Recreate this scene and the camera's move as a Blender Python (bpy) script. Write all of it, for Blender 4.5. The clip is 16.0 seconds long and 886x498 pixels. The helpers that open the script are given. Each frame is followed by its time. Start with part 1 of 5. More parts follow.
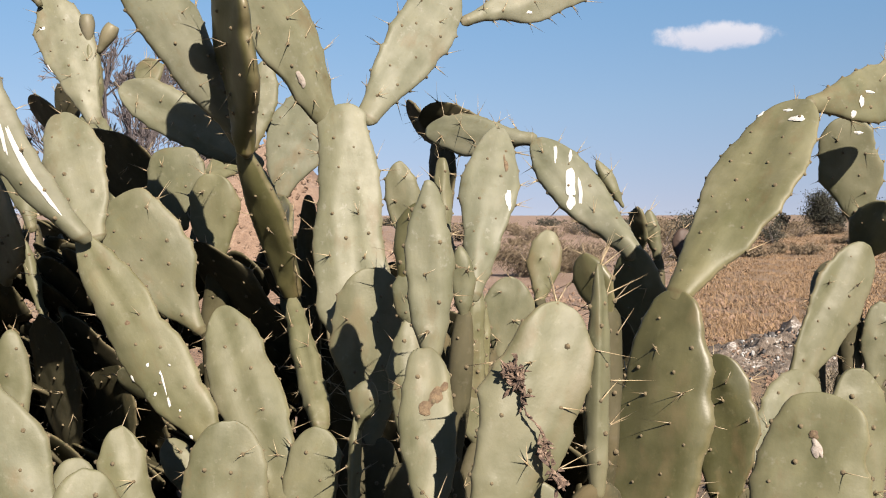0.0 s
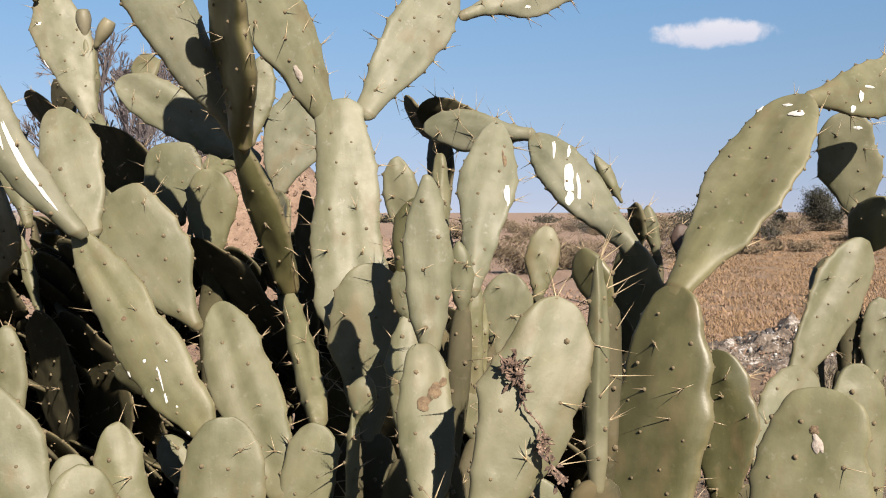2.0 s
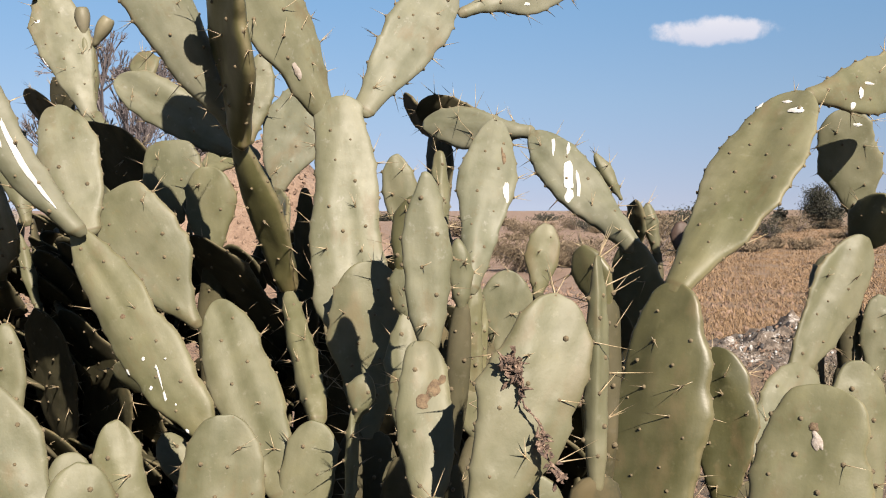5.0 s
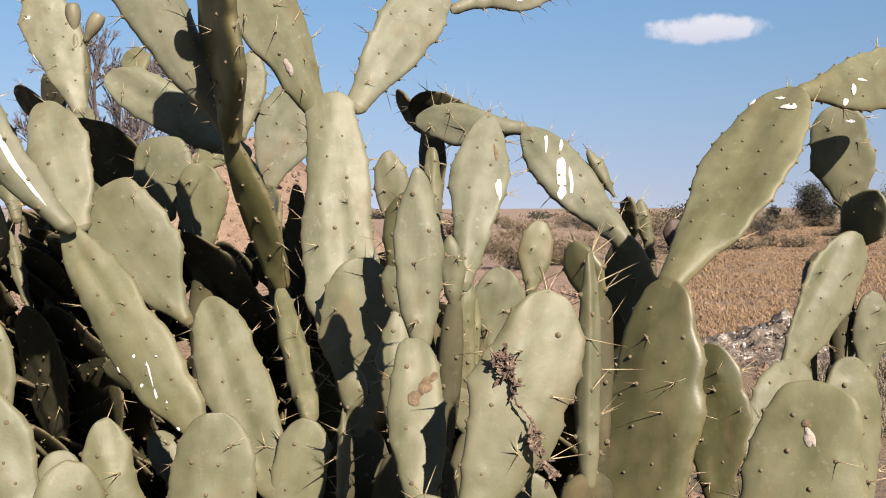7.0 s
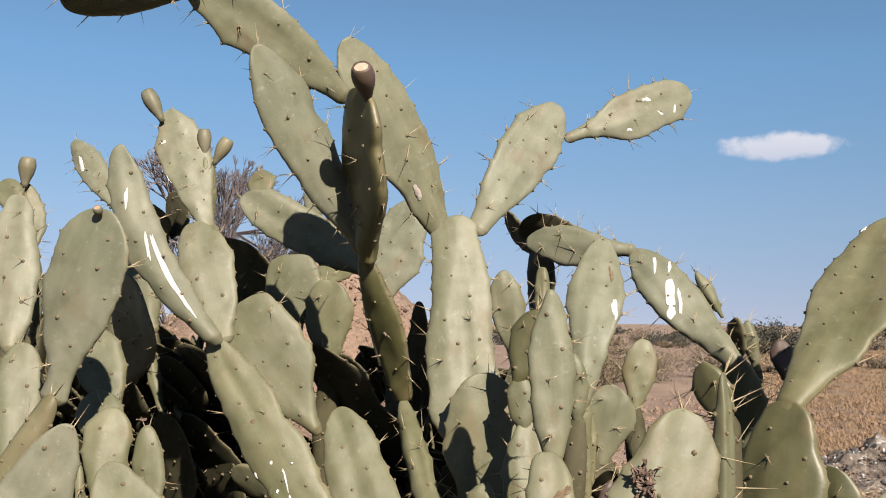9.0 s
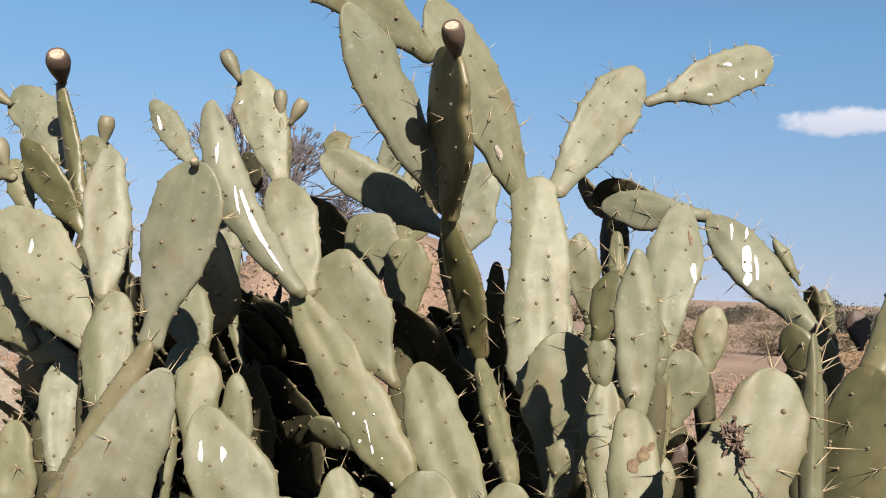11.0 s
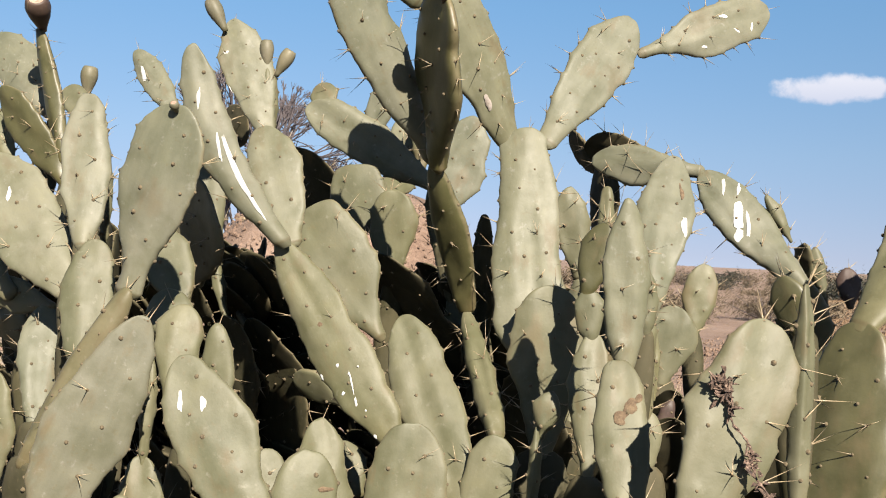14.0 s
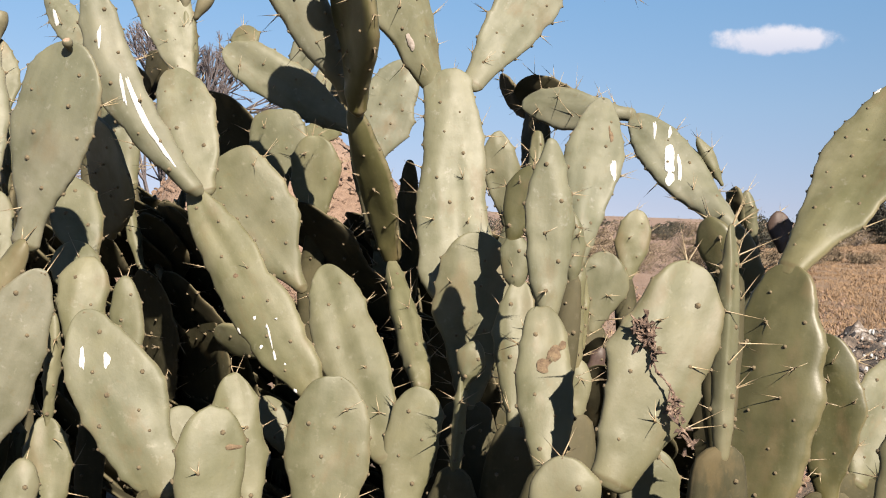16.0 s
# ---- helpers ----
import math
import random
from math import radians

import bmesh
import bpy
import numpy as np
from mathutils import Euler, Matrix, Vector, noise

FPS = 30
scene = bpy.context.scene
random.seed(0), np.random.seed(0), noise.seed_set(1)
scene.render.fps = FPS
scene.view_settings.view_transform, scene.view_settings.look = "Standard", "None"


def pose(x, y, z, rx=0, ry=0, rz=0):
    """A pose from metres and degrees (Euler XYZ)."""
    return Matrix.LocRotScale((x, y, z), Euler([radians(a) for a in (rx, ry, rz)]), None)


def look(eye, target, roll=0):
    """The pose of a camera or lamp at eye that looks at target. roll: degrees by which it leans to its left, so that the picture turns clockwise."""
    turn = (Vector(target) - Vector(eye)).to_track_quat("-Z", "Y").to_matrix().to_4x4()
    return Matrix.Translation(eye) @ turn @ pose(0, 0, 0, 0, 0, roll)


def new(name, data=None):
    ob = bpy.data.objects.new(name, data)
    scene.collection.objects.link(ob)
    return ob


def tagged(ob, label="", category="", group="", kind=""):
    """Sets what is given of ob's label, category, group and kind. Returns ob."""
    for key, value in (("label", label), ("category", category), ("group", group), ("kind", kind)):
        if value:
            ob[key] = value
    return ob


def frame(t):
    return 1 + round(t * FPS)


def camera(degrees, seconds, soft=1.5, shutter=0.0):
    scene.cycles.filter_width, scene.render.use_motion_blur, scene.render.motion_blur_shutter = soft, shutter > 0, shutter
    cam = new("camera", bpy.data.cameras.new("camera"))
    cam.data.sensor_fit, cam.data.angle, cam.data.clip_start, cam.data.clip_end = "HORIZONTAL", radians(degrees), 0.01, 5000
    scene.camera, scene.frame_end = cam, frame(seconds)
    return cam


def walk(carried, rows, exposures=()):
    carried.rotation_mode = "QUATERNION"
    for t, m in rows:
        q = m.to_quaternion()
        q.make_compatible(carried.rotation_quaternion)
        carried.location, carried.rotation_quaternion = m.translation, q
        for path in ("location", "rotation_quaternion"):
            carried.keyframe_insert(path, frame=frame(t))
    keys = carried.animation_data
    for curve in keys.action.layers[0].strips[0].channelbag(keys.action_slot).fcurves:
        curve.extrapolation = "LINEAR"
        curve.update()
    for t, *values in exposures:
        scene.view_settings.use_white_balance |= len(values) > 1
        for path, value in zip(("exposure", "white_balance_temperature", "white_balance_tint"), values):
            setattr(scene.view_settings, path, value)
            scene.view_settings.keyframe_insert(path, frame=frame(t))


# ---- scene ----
# ---- camera ----
cam = camera(48.72, 16.0, soft=1.1)
ROWS = [
    (0, -0.0000, 0.0000, 1.5500, 88.600, 0.000, -0.000),
    (0.5, -0.0084, 0.0052, 1.5471, 88.489, 0.039, 0.028),
    (1, 0.0022, 0.0099, 1.5458, 88.447, 0.057, -0.147),
    (1.5, -0.0102, 0.0112, 1.5400, 88.435, -0.181, -0.006),
    (2, -0.0017, 0.0106, 1.5451, 88.440, 0.011, -0.144),
    (2.5, -0.0040, 0.0120, 1.5454, 88.477, 0.260, -0.062),
    (3, -0.0001, 0.0161, 1.5440, 88.284, 0.446, -0.035),
    (3.5, -0.0040, 0.0164, 1.5407, 88.294, 0.089, -0.114),
    (4, -0.0008, 0.0139, 1.5428, 88.332, 0.054, -0.146),
    (6.5, 0.0028, 0.0161, 1.5433, 88.334, 0.205, -0.165),
    (7, 0.0048, 0.0226, 1.5402, 88.208, 0.112, -0.492),
    (7.5, -0.0005, 0.0283, 1.5332, 88.007, 0.000, -0.594),
    (8, -0.0182, 0.0133, 1.5481, 90.248, -0.493, -0.944),
    (8.5, -0.0686, -0.0691, 1.5693, 93.879, 0.040, 1.421),
    (9, -0.1203, -0.1067, 1.5502, 94.778, -0.917, 3.662),
    (11.5, -0.2017, -0.1420, 1.5109, 92.408, -2.465, 7.007),
    (12, -0.2099, -0.1412, 1.5011, 92.014, -2.794, 7.507),
    (12.5, -0.2087, -0.1362, 1.4956, 91.880, -3.050, 7.436),
    (13, -0.2096, -0.1339, 1.4937, 91.699, -3.194, 7.470),
    (13.5, -0.1972, -0.1198, 1.4964, 91.436, -3.000, 6.616),
    (14, -0.1887, -0.0917, 1.4875, 90.852, -2.868, 5.994),
    (14.5, -0.1723, -0.0722, 1.4815, 90.506, -2.871, 5.326),
    (15, -0.1548, -0.0476, 1.4895, 90.157, -2.089, 4.224),
    (15.5, -0.1440, -0.0276, 1.4797, 89.424, -2.180, 3.801),
    (16, -0.1400, 0.0017, 1.4727, 88.279, -2.116, 2.799),
]
walk(cam, [(t, pose(x, y, z, rx, ry, rz)) for t, x, y, z, rx, ry, rz in ROWS],
     exposures=[(0.0, 1.92, 6600, 10), (7.5, 1.92, 6600, 10), (9.0, 1.80, 6450, 9), (11.5, 1.95, 6400, 8), (14.0, 1.99, 6450, 9), (16.0, 2.00, 6600, 10)])

# ---- world, sun ----
SUN_AZ, SUN_EL = 25.0, 34.0   # degrees to the right of straight behind the first camera, and above the horizon
to_sun = Vector((math.sin(radians(SUN_AZ)) * math.cos(radians(SUN_EL)), -math.cos(radians(SUN_AZ)) * math.cos(radians(SUN_EL)), math.sin(radians(SUN_EL))))
sun = new("sun", bpy.data.lights.new("sun", "SUN"))
sun.data.energy, sun.data.angle, sun.data.color = 5.0, radians(0.55), (1.0, 0.88, 0.75)
sun.matrix_world = look((0, 0, 20), Vector((0, 0, 20)) - to_sun)
world = bpy.data.worlds.new("world")
scene.world = world
world.use_nodes = True
wn = world.node_tree
sky = wn.nodes.new("ShaderNodeTexSky")
sky.sky_type, sky.sun_disc = "NISHITA", False
sky.sun_elevation, sky.sun_rotation = radians(SUN_EL), radians(180 - SUN_AZ)
sky.altitude, sky.air_density, sky.dust_density, sky.ozone_density = 1500, 1.0, 0.3, 1.3
tint = wn.nodes.new("ShaderNodeMix")
tint.data_type, tint.blend_type = "RGBA", "MULTIPLY"
tint.inputs[0].default_value = 1.0
lift = wn.nodes.new("ShaderNodeVectorMath")
lift.operation, lift.inputs[1].default_value = "ADD", (0, 0, 0.13)
wn.links.new(wn.nodes.new("ShaderNodeTexCoord").outputs["Generated"], lift.inputs[0])
wn.links.new(lift.outputs[0], sky.inputs[0])
# dusty haze low in the sky, clear blue above it
height = wn.nodes.new("ShaderNodeSeparateXYZ")
haze = wn.nodes.new("ShaderNodeValToRGB")
haze.color_ramp.elements.new(0.12), haze.color_ramp.elements.new(0.26)
for el, (at, col) in zip(haze.color_ramp.elements, ((0.02, (0.805, 0.60, 0.545)), (0.12, (0.855, 0.800, 0.722)), (0.26, (0.817, 0.985, 0.960)), (0.6, (0.805, 0.78, 0.775)))):
    el.position, el.color = at, (*col, 1)
wn.links.new(lift.inputs[0].links[0].from_socket, height.inputs[0])
wn.links.new(height.outputs[2], haze.inputs[0])
wn.links.new(haze.outputs[0], tint.inputs[7])
wn.links.new(sky.outputs[0], tint.inputs[6])
wn.links.new(tint.outputs[2], wn.nodes["Background"].inputs[0])
wn.nodes["Background"].inputs[1].default_value = 0.050


# ---- materials ----
def nodes_of(name):
    mat = bpy.data.materials.new(name)
    mat.use_nodes = True
    return mat, mat.node_tree, mat.node_tree.nodes["Principled BSDF"]


def add(tree, kind, inputs=(), **props):
    node = tree.nodes.new(kind)
    for key, value in props.items():
        setattr(node, key, value)
    for key, value in dict(inputs).items():
        if isinstance(value, bpy.types.NodeSocket):
            tree.links.new(value, node.inputs[key])
        else:
            node.inputs[key].default_value = value
    return node


def ramp(tree, fac, stops):
    node = tree.nodes.new("ShaderNodeValToRGB")
    while len(node.color_ramp.elements) < len(stops):
        node.color_ramp.elements.new(0.5)
    for el, (at, col) in zip(node.color_ramp.elements, stops):
        el.position, el.color = at, (*col, 1)
    tree.links.new(fac, node.inputs[0])
    return node.outputs[0]


def noise_of(tree, coord, scale, detail=4.0, rough=0.55):
    return add(tree, "ShaderNodeTexNoise", {"Vector": coord, "Scale": scale, "Detail": detail, "Roughness": rough}).outputs[0]


def mixed(tree, fac, a, b, how="MIX"):
    node = add(tree, "ShaderNodeMix", data_type="RGBA", blend_type=how)
    for slot, value in ((0, fac), (6, a), (7, b)):
        if isinstance(value, bpy.types.NodeSocket):
            tree.links.new(value, node.inputs[slot])
        elif slot == 0:
            node.inputs[slot].default_value = value
        else:
            node.inputs[slot].default_value = (*value, 1)
    return node.outputs[2]


def bumped(tree, bsdf, height, strength, distance):
    b = add(tree, "ShaderNodeBump", {"Height": height, "Strength": strength, "Distance": distance})
    tree.links.new(b.outputs[0], bsdf.inputs["Normal"])


def rough_material(name, stops, scale, fine, roughness=0.9, bump=0.5, depth=0.01):
    """Earthy or woody surface: two scales of noise over a colour ramp, with relief."""
    mat, tree, bsdf = nodes_of(name)
    at = add(tree, "ShaderNodeTexCoord").outputs["Object"]
    big, small = noise_of(tree, at, scale), noise_of(tree, at, fine, 6.0, 0.7)
    both = add(tree, "ShaderNodeMath", {0: big, 1: small}, operation="ADD")
    half = add(tree, "ShaderNodeMath", {0: both.outputs[0], 1: 0.5}, operation="MULTIPLY")
    tree.links.new(ramp(tree, half.outputs[0], stops), bsdf.inputs["Base Color"])
    bsdf.inputs["Roughness"].default_value = roughness
    bumped(tree, bsdf, small, bump, depth)
    return mat


def skin_material(name, light, dark, warm, warmth, shine=0.50, gloss=0.20):
    """Waxy cactus skin: grey-green bloom, ochre towards the pad's foot, corky flecks, fine grain."""
    mat, tree, bsdf = nodes_of(name)
    coord = add(tree, "ShaderNodeTexCoord")
    info = add(tree, "ShaderNodeObjectInfo")
    at = add(tree, "ShaderNodeVectorMath", {0: coord.outputs["Object"], 1: info.outputs["Location"]}, operation="ADD").outputs[0]
    blotch = noise_of(tree, at, 7.0, 5.0, 0.62)
    tone = ramp(tree, blotch, ((0.30, dark), (0.70, light)))
    long_grain = add(tree, "ShaderNodeVectorMath", {0: at, 1: (55.0, 55.0, 9.0)}, operation="MULTIPLY").outputs[0]
    tone = mixed(tree, 1.0, tone, ramp(tree, noise_of(tree, long_grain, 1.0, 3.0, 0.6), ((0.3, (0.92, 0.92, 0.90)), (0.7, (1.07, 1.07, 1.07)))), "MULTIPLY")
    hue = ramp(tree, info.outputs["Random"], ((0.0, (0.90, 0.92, 0.92)), (0.5, (1.0, 1.0, 1.0)), (1.0, (1.07, 1.05, 0.96))))
    tone = mixed(tree, 1.0, tone, hue, "MULTIPLY")
    foot = add(tree, "ShaderNodeSeparateXYZ", {0: coord.outputs["UV"]}).outputs[1]
    foot = add(tree, "ShaderNodeMath", {0: foot, 1: add(tree, "ShaderNodeMath", {0: noise_of(tree, at, 25.0), 1: 0.16}, operation="MULTIPLY").outputs[0]}, operation="SUBTRACT").outputs[0]
    foot = add(tree, "ShaderNodeMapRange", {"Value": foot, "From Min": -0.08, "From Max": 0.14, "To Min": warmth * 0.55, "To Max": 0.0}).outputs[0]
    tone = mixed(tree, foot, tone, warm)
    ring = ramp(tree, add(tree, "ShaderNodeSeparateXYZ", {0: coord.outputs["UV"]}).outputs[1], ((0.024, (0, 0, 0)), (0.030, (0.6, 0.6, 0.6)), (0.038, (0.6, 0.6, 0.6)), (0.046, (0, 0, 0))))
    tone = mixed(tree, ring, tone, (0.06, 0.048, 0.025))
    rim = add(tree, "ShaderNodeMath", {0: add(tree, "ShaderNodeSeparateXYZ", {0: coord.outputs["UV"]}).outputs[0], 1: 0.5}, operation="SUBTRACT").outputs[0]
    rim = add(tree, "ShaderNodeMath", {0: rim}, operation="ABSOLUTE").outputs[0]
    rim = ramp(tree, add(tree, "ShaderNodeMath", {0: rim, 1: add(tree, "ShaderNodeMath", {0: noise_of(tree, at, 32.0), 1: 0.06}, operation="MULTIPLY").outputs[0]}, operation="ADD").outputs[0], ((0.50, (0, 0, 0)), (0.535, (0.55, 0.55, 0.55))))
    tone = mixed(tree, rim, tone, (0.125, 0.105, 0.063))
    pale = ramp(tree, noise_of(tree, at, 46.0, 4.0, 0.7), ((0.60, (0, 0, 0)), (0.70, (0.5, 0.5, 0.5))))
    tone = mixed(tree, pale, tone, tuple(c * k for c, k in zip(light, (1.62, 1.58, 1.95))))
    fleck = ramp(tree, noise_of(tree, at, 70.0, 3.0, 0.6), ((0.61, (0, 0, 0)), (0.68, (1, 1, 1))))
    tone = mixed(tree, add(tree, "ShaderNodeMath", {0: fleck, 1: 0.35}, operation="MULTIPLY").outputs[0], tone, (0.066, 0.055, 0.028))
    scuffed = add(tree, "ShaderNodeVectorMath", {0: at, 1: (1.0, 1.0, 0.45)}, operation="MULTIPLY").outputs[0]
    bruise = ramp(tree, noise_of(tree, scuffed, 13.0, 5.0, 0.60), ((0.56, (0, 0, 0)), (0.67, (0.6, 0.6, 0.6))))
    tone = mixed(tree, bruise, tone, (0.068, 0.052, 0.027))
    bloom = ramp(tree, noise_of(tree, scuffed, 5.0, 5.0, 0.58), ((0.44, (0, 0, 0)), (0.66, (0.55, 0.55, 0.55))))
    tone = mixed(tree, bloom, tone, tuple(c * k for c, k in zip(light, (1.33, 1.30, 1.42))))
    mottle = ramp(tree, noise_of(tree, at, 17.0, 4.0, 0.56), ((0.34, (0.83, 0.84, 0.78)), (0.52, (1.0, 1.0, 1.0)), (0.68, (1.07, 1.06, 1.02))))
    tone = mixed(tree, 1.0, tone, mottle, "MULTIPLY")
    tree.links.new(tone, bsdf.inputs["Base Color"])
    tree.links.new(ramp(tree, noise_of(tree, at, 30.0), ((0.3, (shine, shine, shine)), (0.75, (shine + 0.08, shine + 0.08, shine + 0.08)))), bsdf.inputs["Roughness"])
    bsdf.inputs["Specular IOR Level"].default_value = gloss
    grain = add(tree, "ShaderNodeMath", {0: noise_of(tree, at, 160.0, 3.0), 1: noise_of(tree, at, 40.0, 3.0)}, operation="ADD").outputs[0]
    bumped(tree, bsdf, grain, 0.16, 0.0014)
    return mat


SKIN = skin_material("cactus_skin", (0.0700, 0.0690, 0.0425), (0.0545, 0.0560, 0.0320), (0.0789, 0.0660, 0.0290), 0.6)
SKIN_OLIVE = skin_material("cactus_skin_olive", (0.0478, 0.0461, 0.0216), (0.0341, 0.0343, 0.0144), (0.0701, 0.0558, 0.0162), 0.7, 0.42, 0.30)
# darker, duller copy of the skin: puts the thicket's inner shade into colour
SKIN_SHADED = skin_material("shaded_skin", (0.0420, 0.0385, 0.0235), (0.0270, 0.0260, 0.0150), (0.0480, 0.0380, 0.0200), 0.6, 0.72, 0.08)
SKIN_PALE = skin_material("cactus_skin_pale", (0.0850, 0.0855, 0.0600), (0.0685, 0.0710, 0.0480), (0.0800, 0.0690, 0.0370), 0.5)
SKIN_GREY = skin_material("scuffed_grey_skin", (0.0830, 0.0815, 0.0580), (0.0630, 0.0630, 0.0430), (0.0860, 0.0710, 0.0440), 0.6)
SKIN_TAN = skin_material("corky_tan_skin", (0.0780, 0.0710, 0.0410), (0.0590, 0.0560, 0.0310), (0.1100, 0.0800, 0.0420), 0.8)
SKIN_WAXY = skin_material("waxy_young_skin", (0.0800, 0.0770, 0.0440), (0.0630, 0.0620, 0.0330), (0.0850, 0.0690, 0.0290), 0.6, 0.30, 0.42)
AREOLE = rough_material("areole_felt", ((0.35, (0.026, 0.019, 0.010)), (0.6, (0.094, 0.073, 0.040))), 180, 700, 0.95, 0.5, 0.001)
SPINE = rough_material("spine_horn", ((0.35, (0.054, 0.038, 0.021)), (0.62, (0.225, 0.178, 0.106))), 25, 200, 0.5, 0.2, 0.0005)
WHITE = rough_material("chalky_white", ((0.3, (0.275, 0.275, 0.264)), (0.7, (0.363, 0.363, 0.353))), 60, 300, 0.6, 0.4, 0.001)
SCAR = rough_material("corky_scar", ((0.40, (0.038, 0.022, 0.010)), (0.62, (0.092, 0.064, 0.034))), 90, 320, 0.85, 0.6, 0.002)
DRY = rough_material("withered_brown", ((0.38, (0.016, 0.010, 0.008)), (0.5, (0.058, 0.035, 0.024)), (0.64, (0.160, 0.115, 0.085))), 60, 240, 0.9, 0.6, 0.002)
FRUIT = skin_material("fruit_skin", (0.090, 0.082, 0.055), (0.064, 0.062, 0.042), (0.071, 0.068, 0.039), 0.7)
FRUIT_RED = skin_material("fruit_skin_red", (0.050, 0.034, 0.028), (0.030, 0.020, 0.017), (0.030, 0.026, 0.016), 0.7)
FRUIT_TOP = rough_material("fruit_crown", ((0.35, (0.142, 0.071, 0.047)), (0.6, (0.249, 0.195, 0.148))), 60, 300, 0.8, 0.5, 0.002)
HUSK = rough_material("pale_husk", ((0.36, (0.110, 0.092, 0.075)), (0.62, (0.215, 0.190, 0.170))), 70, 300, 0.8, 0.5, 0.002)

# ---- builders ----
def mesh_object(name, bm, material, parent=None, smooth=True):
    data = bpy.data.meshes.new(name)
    if smooth:
        for face in bm.faces:
            face.smooth = True
    bm.to_mesh(data)
    bm.free()
    data.materials.append(material)
    ob = new(name, data)
    if parent is not None:
        ob.parent = parent
    return ob


def part(name, bm, material, parent, label="", smooth=True):
    ob = mesh_object(name, bm, material, parent, smooth)
    if label:
        tagged(ob, label)
    return ob


def plant(at, label):
    return tagged(placed("prickly_pear_cactus", at), label, "cactus", "prickly pear thicket")


def placed(name, at):
    ob = new(name)
    ob.location = at
    return ob


class Form:
    """The shape of one pad in its own frame: foot at the origin, z to the tip, x across, -y the face it shows."""

    def __init__(self, length, width, thick, wide, neck, blunt, bend, sway, top, taper, seed):
        self.length, self.width, self.thick, self.neck, self.blunt, self.bend, self.sway = length, width, thick, neck, blunt, bend, sway
        self.blunt = blunt * (0.85 + 0.2 * (seed * 0.618 % 1))
        self.top, self.knobs, self.wide, self.taper = top, seed * 1.7, wide, taper
        self.power = math.log(0.5) / math.log(wide)
        self.at = Vector((seed * 3.7, seed * 1.3, seed * 7.1))
        self.most = max(self.half(i / 20) for i in range(8, 18))

    def half(self, s):
        s = min(max(s, 0.0), 1.0)
        shape = max(math.sin(math.pi * s ** self.power), 0.0) ** (self.blunt if s > self.wide else self.taper)
        rim = 1 + 0.06 * noise.noise(self.at + Vector((0, 0, s * 4)))
        flare = self.top * max(1 - (1 - s) * 2.2, 0.0) * min((1 - s) * 22, 1) ** 0.5
        return self.width / 2 * math.hypot(shape * rim, self.neck * max(1 - s * 2.2, 0.0) * min(1.0, 0.3 + (s / 0.04) ** 0.5 * 0.7), flare)

    def corner(self, s, right):
        """Straight stretches of margin from one areole to the next."""
        k = s * self.length / 0.062 + self.knobs
        low = math.floor(k)
        ends = [noise.noise(self.at * 0.31 + Vector((i * 0.73 + 0.37, 4.2 if right else 9.6, 0.5))) for i in (low, low + 1)]
        return ends[0] + (ends[1] - ends[0]) * (k - low)

    def deep(self, s):
        w = self.half(s)
        foot = min(1.0, 0.3 + (max(s, 0) / 0.04) ** 0.5 * 0.7)
        return min(self.thick / 2 * (1.25 - 0.35 * s), w * 0.92) * (0.45 + 0.55 * min(max((1 - s) / 0.2, 0.0), 1.0) ** 0.5) * foot

    def spot(self, s, x):
        """Middle of the pad's flesh at s of the length and x (-1 to 1) of the width."""
        w = self.half(s)
        side = self.at + Vector((9 if x > 0 else -9, 0, s * self.length * 15))
        x = x * (1 + (0.31 * self.corner(s, x > 0) + 0.035 * abs(noise.noise(side * 2.1)) + 0.022 * max(math.sin(s * self.length * 95 + self.knobs + (2 if x > 0 else 0)), 0) ** 3) * abs(x))
        warp = 0.007 * noise.noise(self.at + Vector((x * w / self.width * 2.6, 5, s * 2.0))) * self.length / 0.3
        return Vector((x * w + self.sway * self.length * math.sin(math.pi * s), self.bend * self.length * math.sin(math.pi * s) + warp, s * self.length))

    @staticmethod
    def swell(x, fat, dome=1.0):
        """Share of the depth at x across: a lens with a narrow rounded rim, or a round stalk where the pad is fat (0 to 1)."""
        x = min(abs(x), 1.0)
        lens = 0.58 * max(1 - x ** 16, 0.0) ** 0.5 + 0.42 * dome * (1 - x ** 2.8)
        return lens + (max(1 - x * x, 0.0) ** 0.5 - lens) * fat

    def fat(self, s):
        s = min(s, self.wide)
        return min(max((self.deep(s) / max(self.half(s), 0.001) - 0.28) / 0.35, 0.0), 1.0)

    def dome(self, s):
        return min(self.half(s) / self.most, 1.0) ** 1.6 if s > self.wide else 1.0

    def skin(self, s, x, side):
        """A place on the pad's face (side -1 is the face it shows), and the way out of it."""
        d = self.deep(s)
        out = d * self.swell(x, self.fat(s), self.dome(s))
        return self.spot(s, x) + Vector((0, side * out, 0)), Vector((x * abs(x) * 0.9, side * max(1 - x * x, 0.05), 0.15)).normalized()


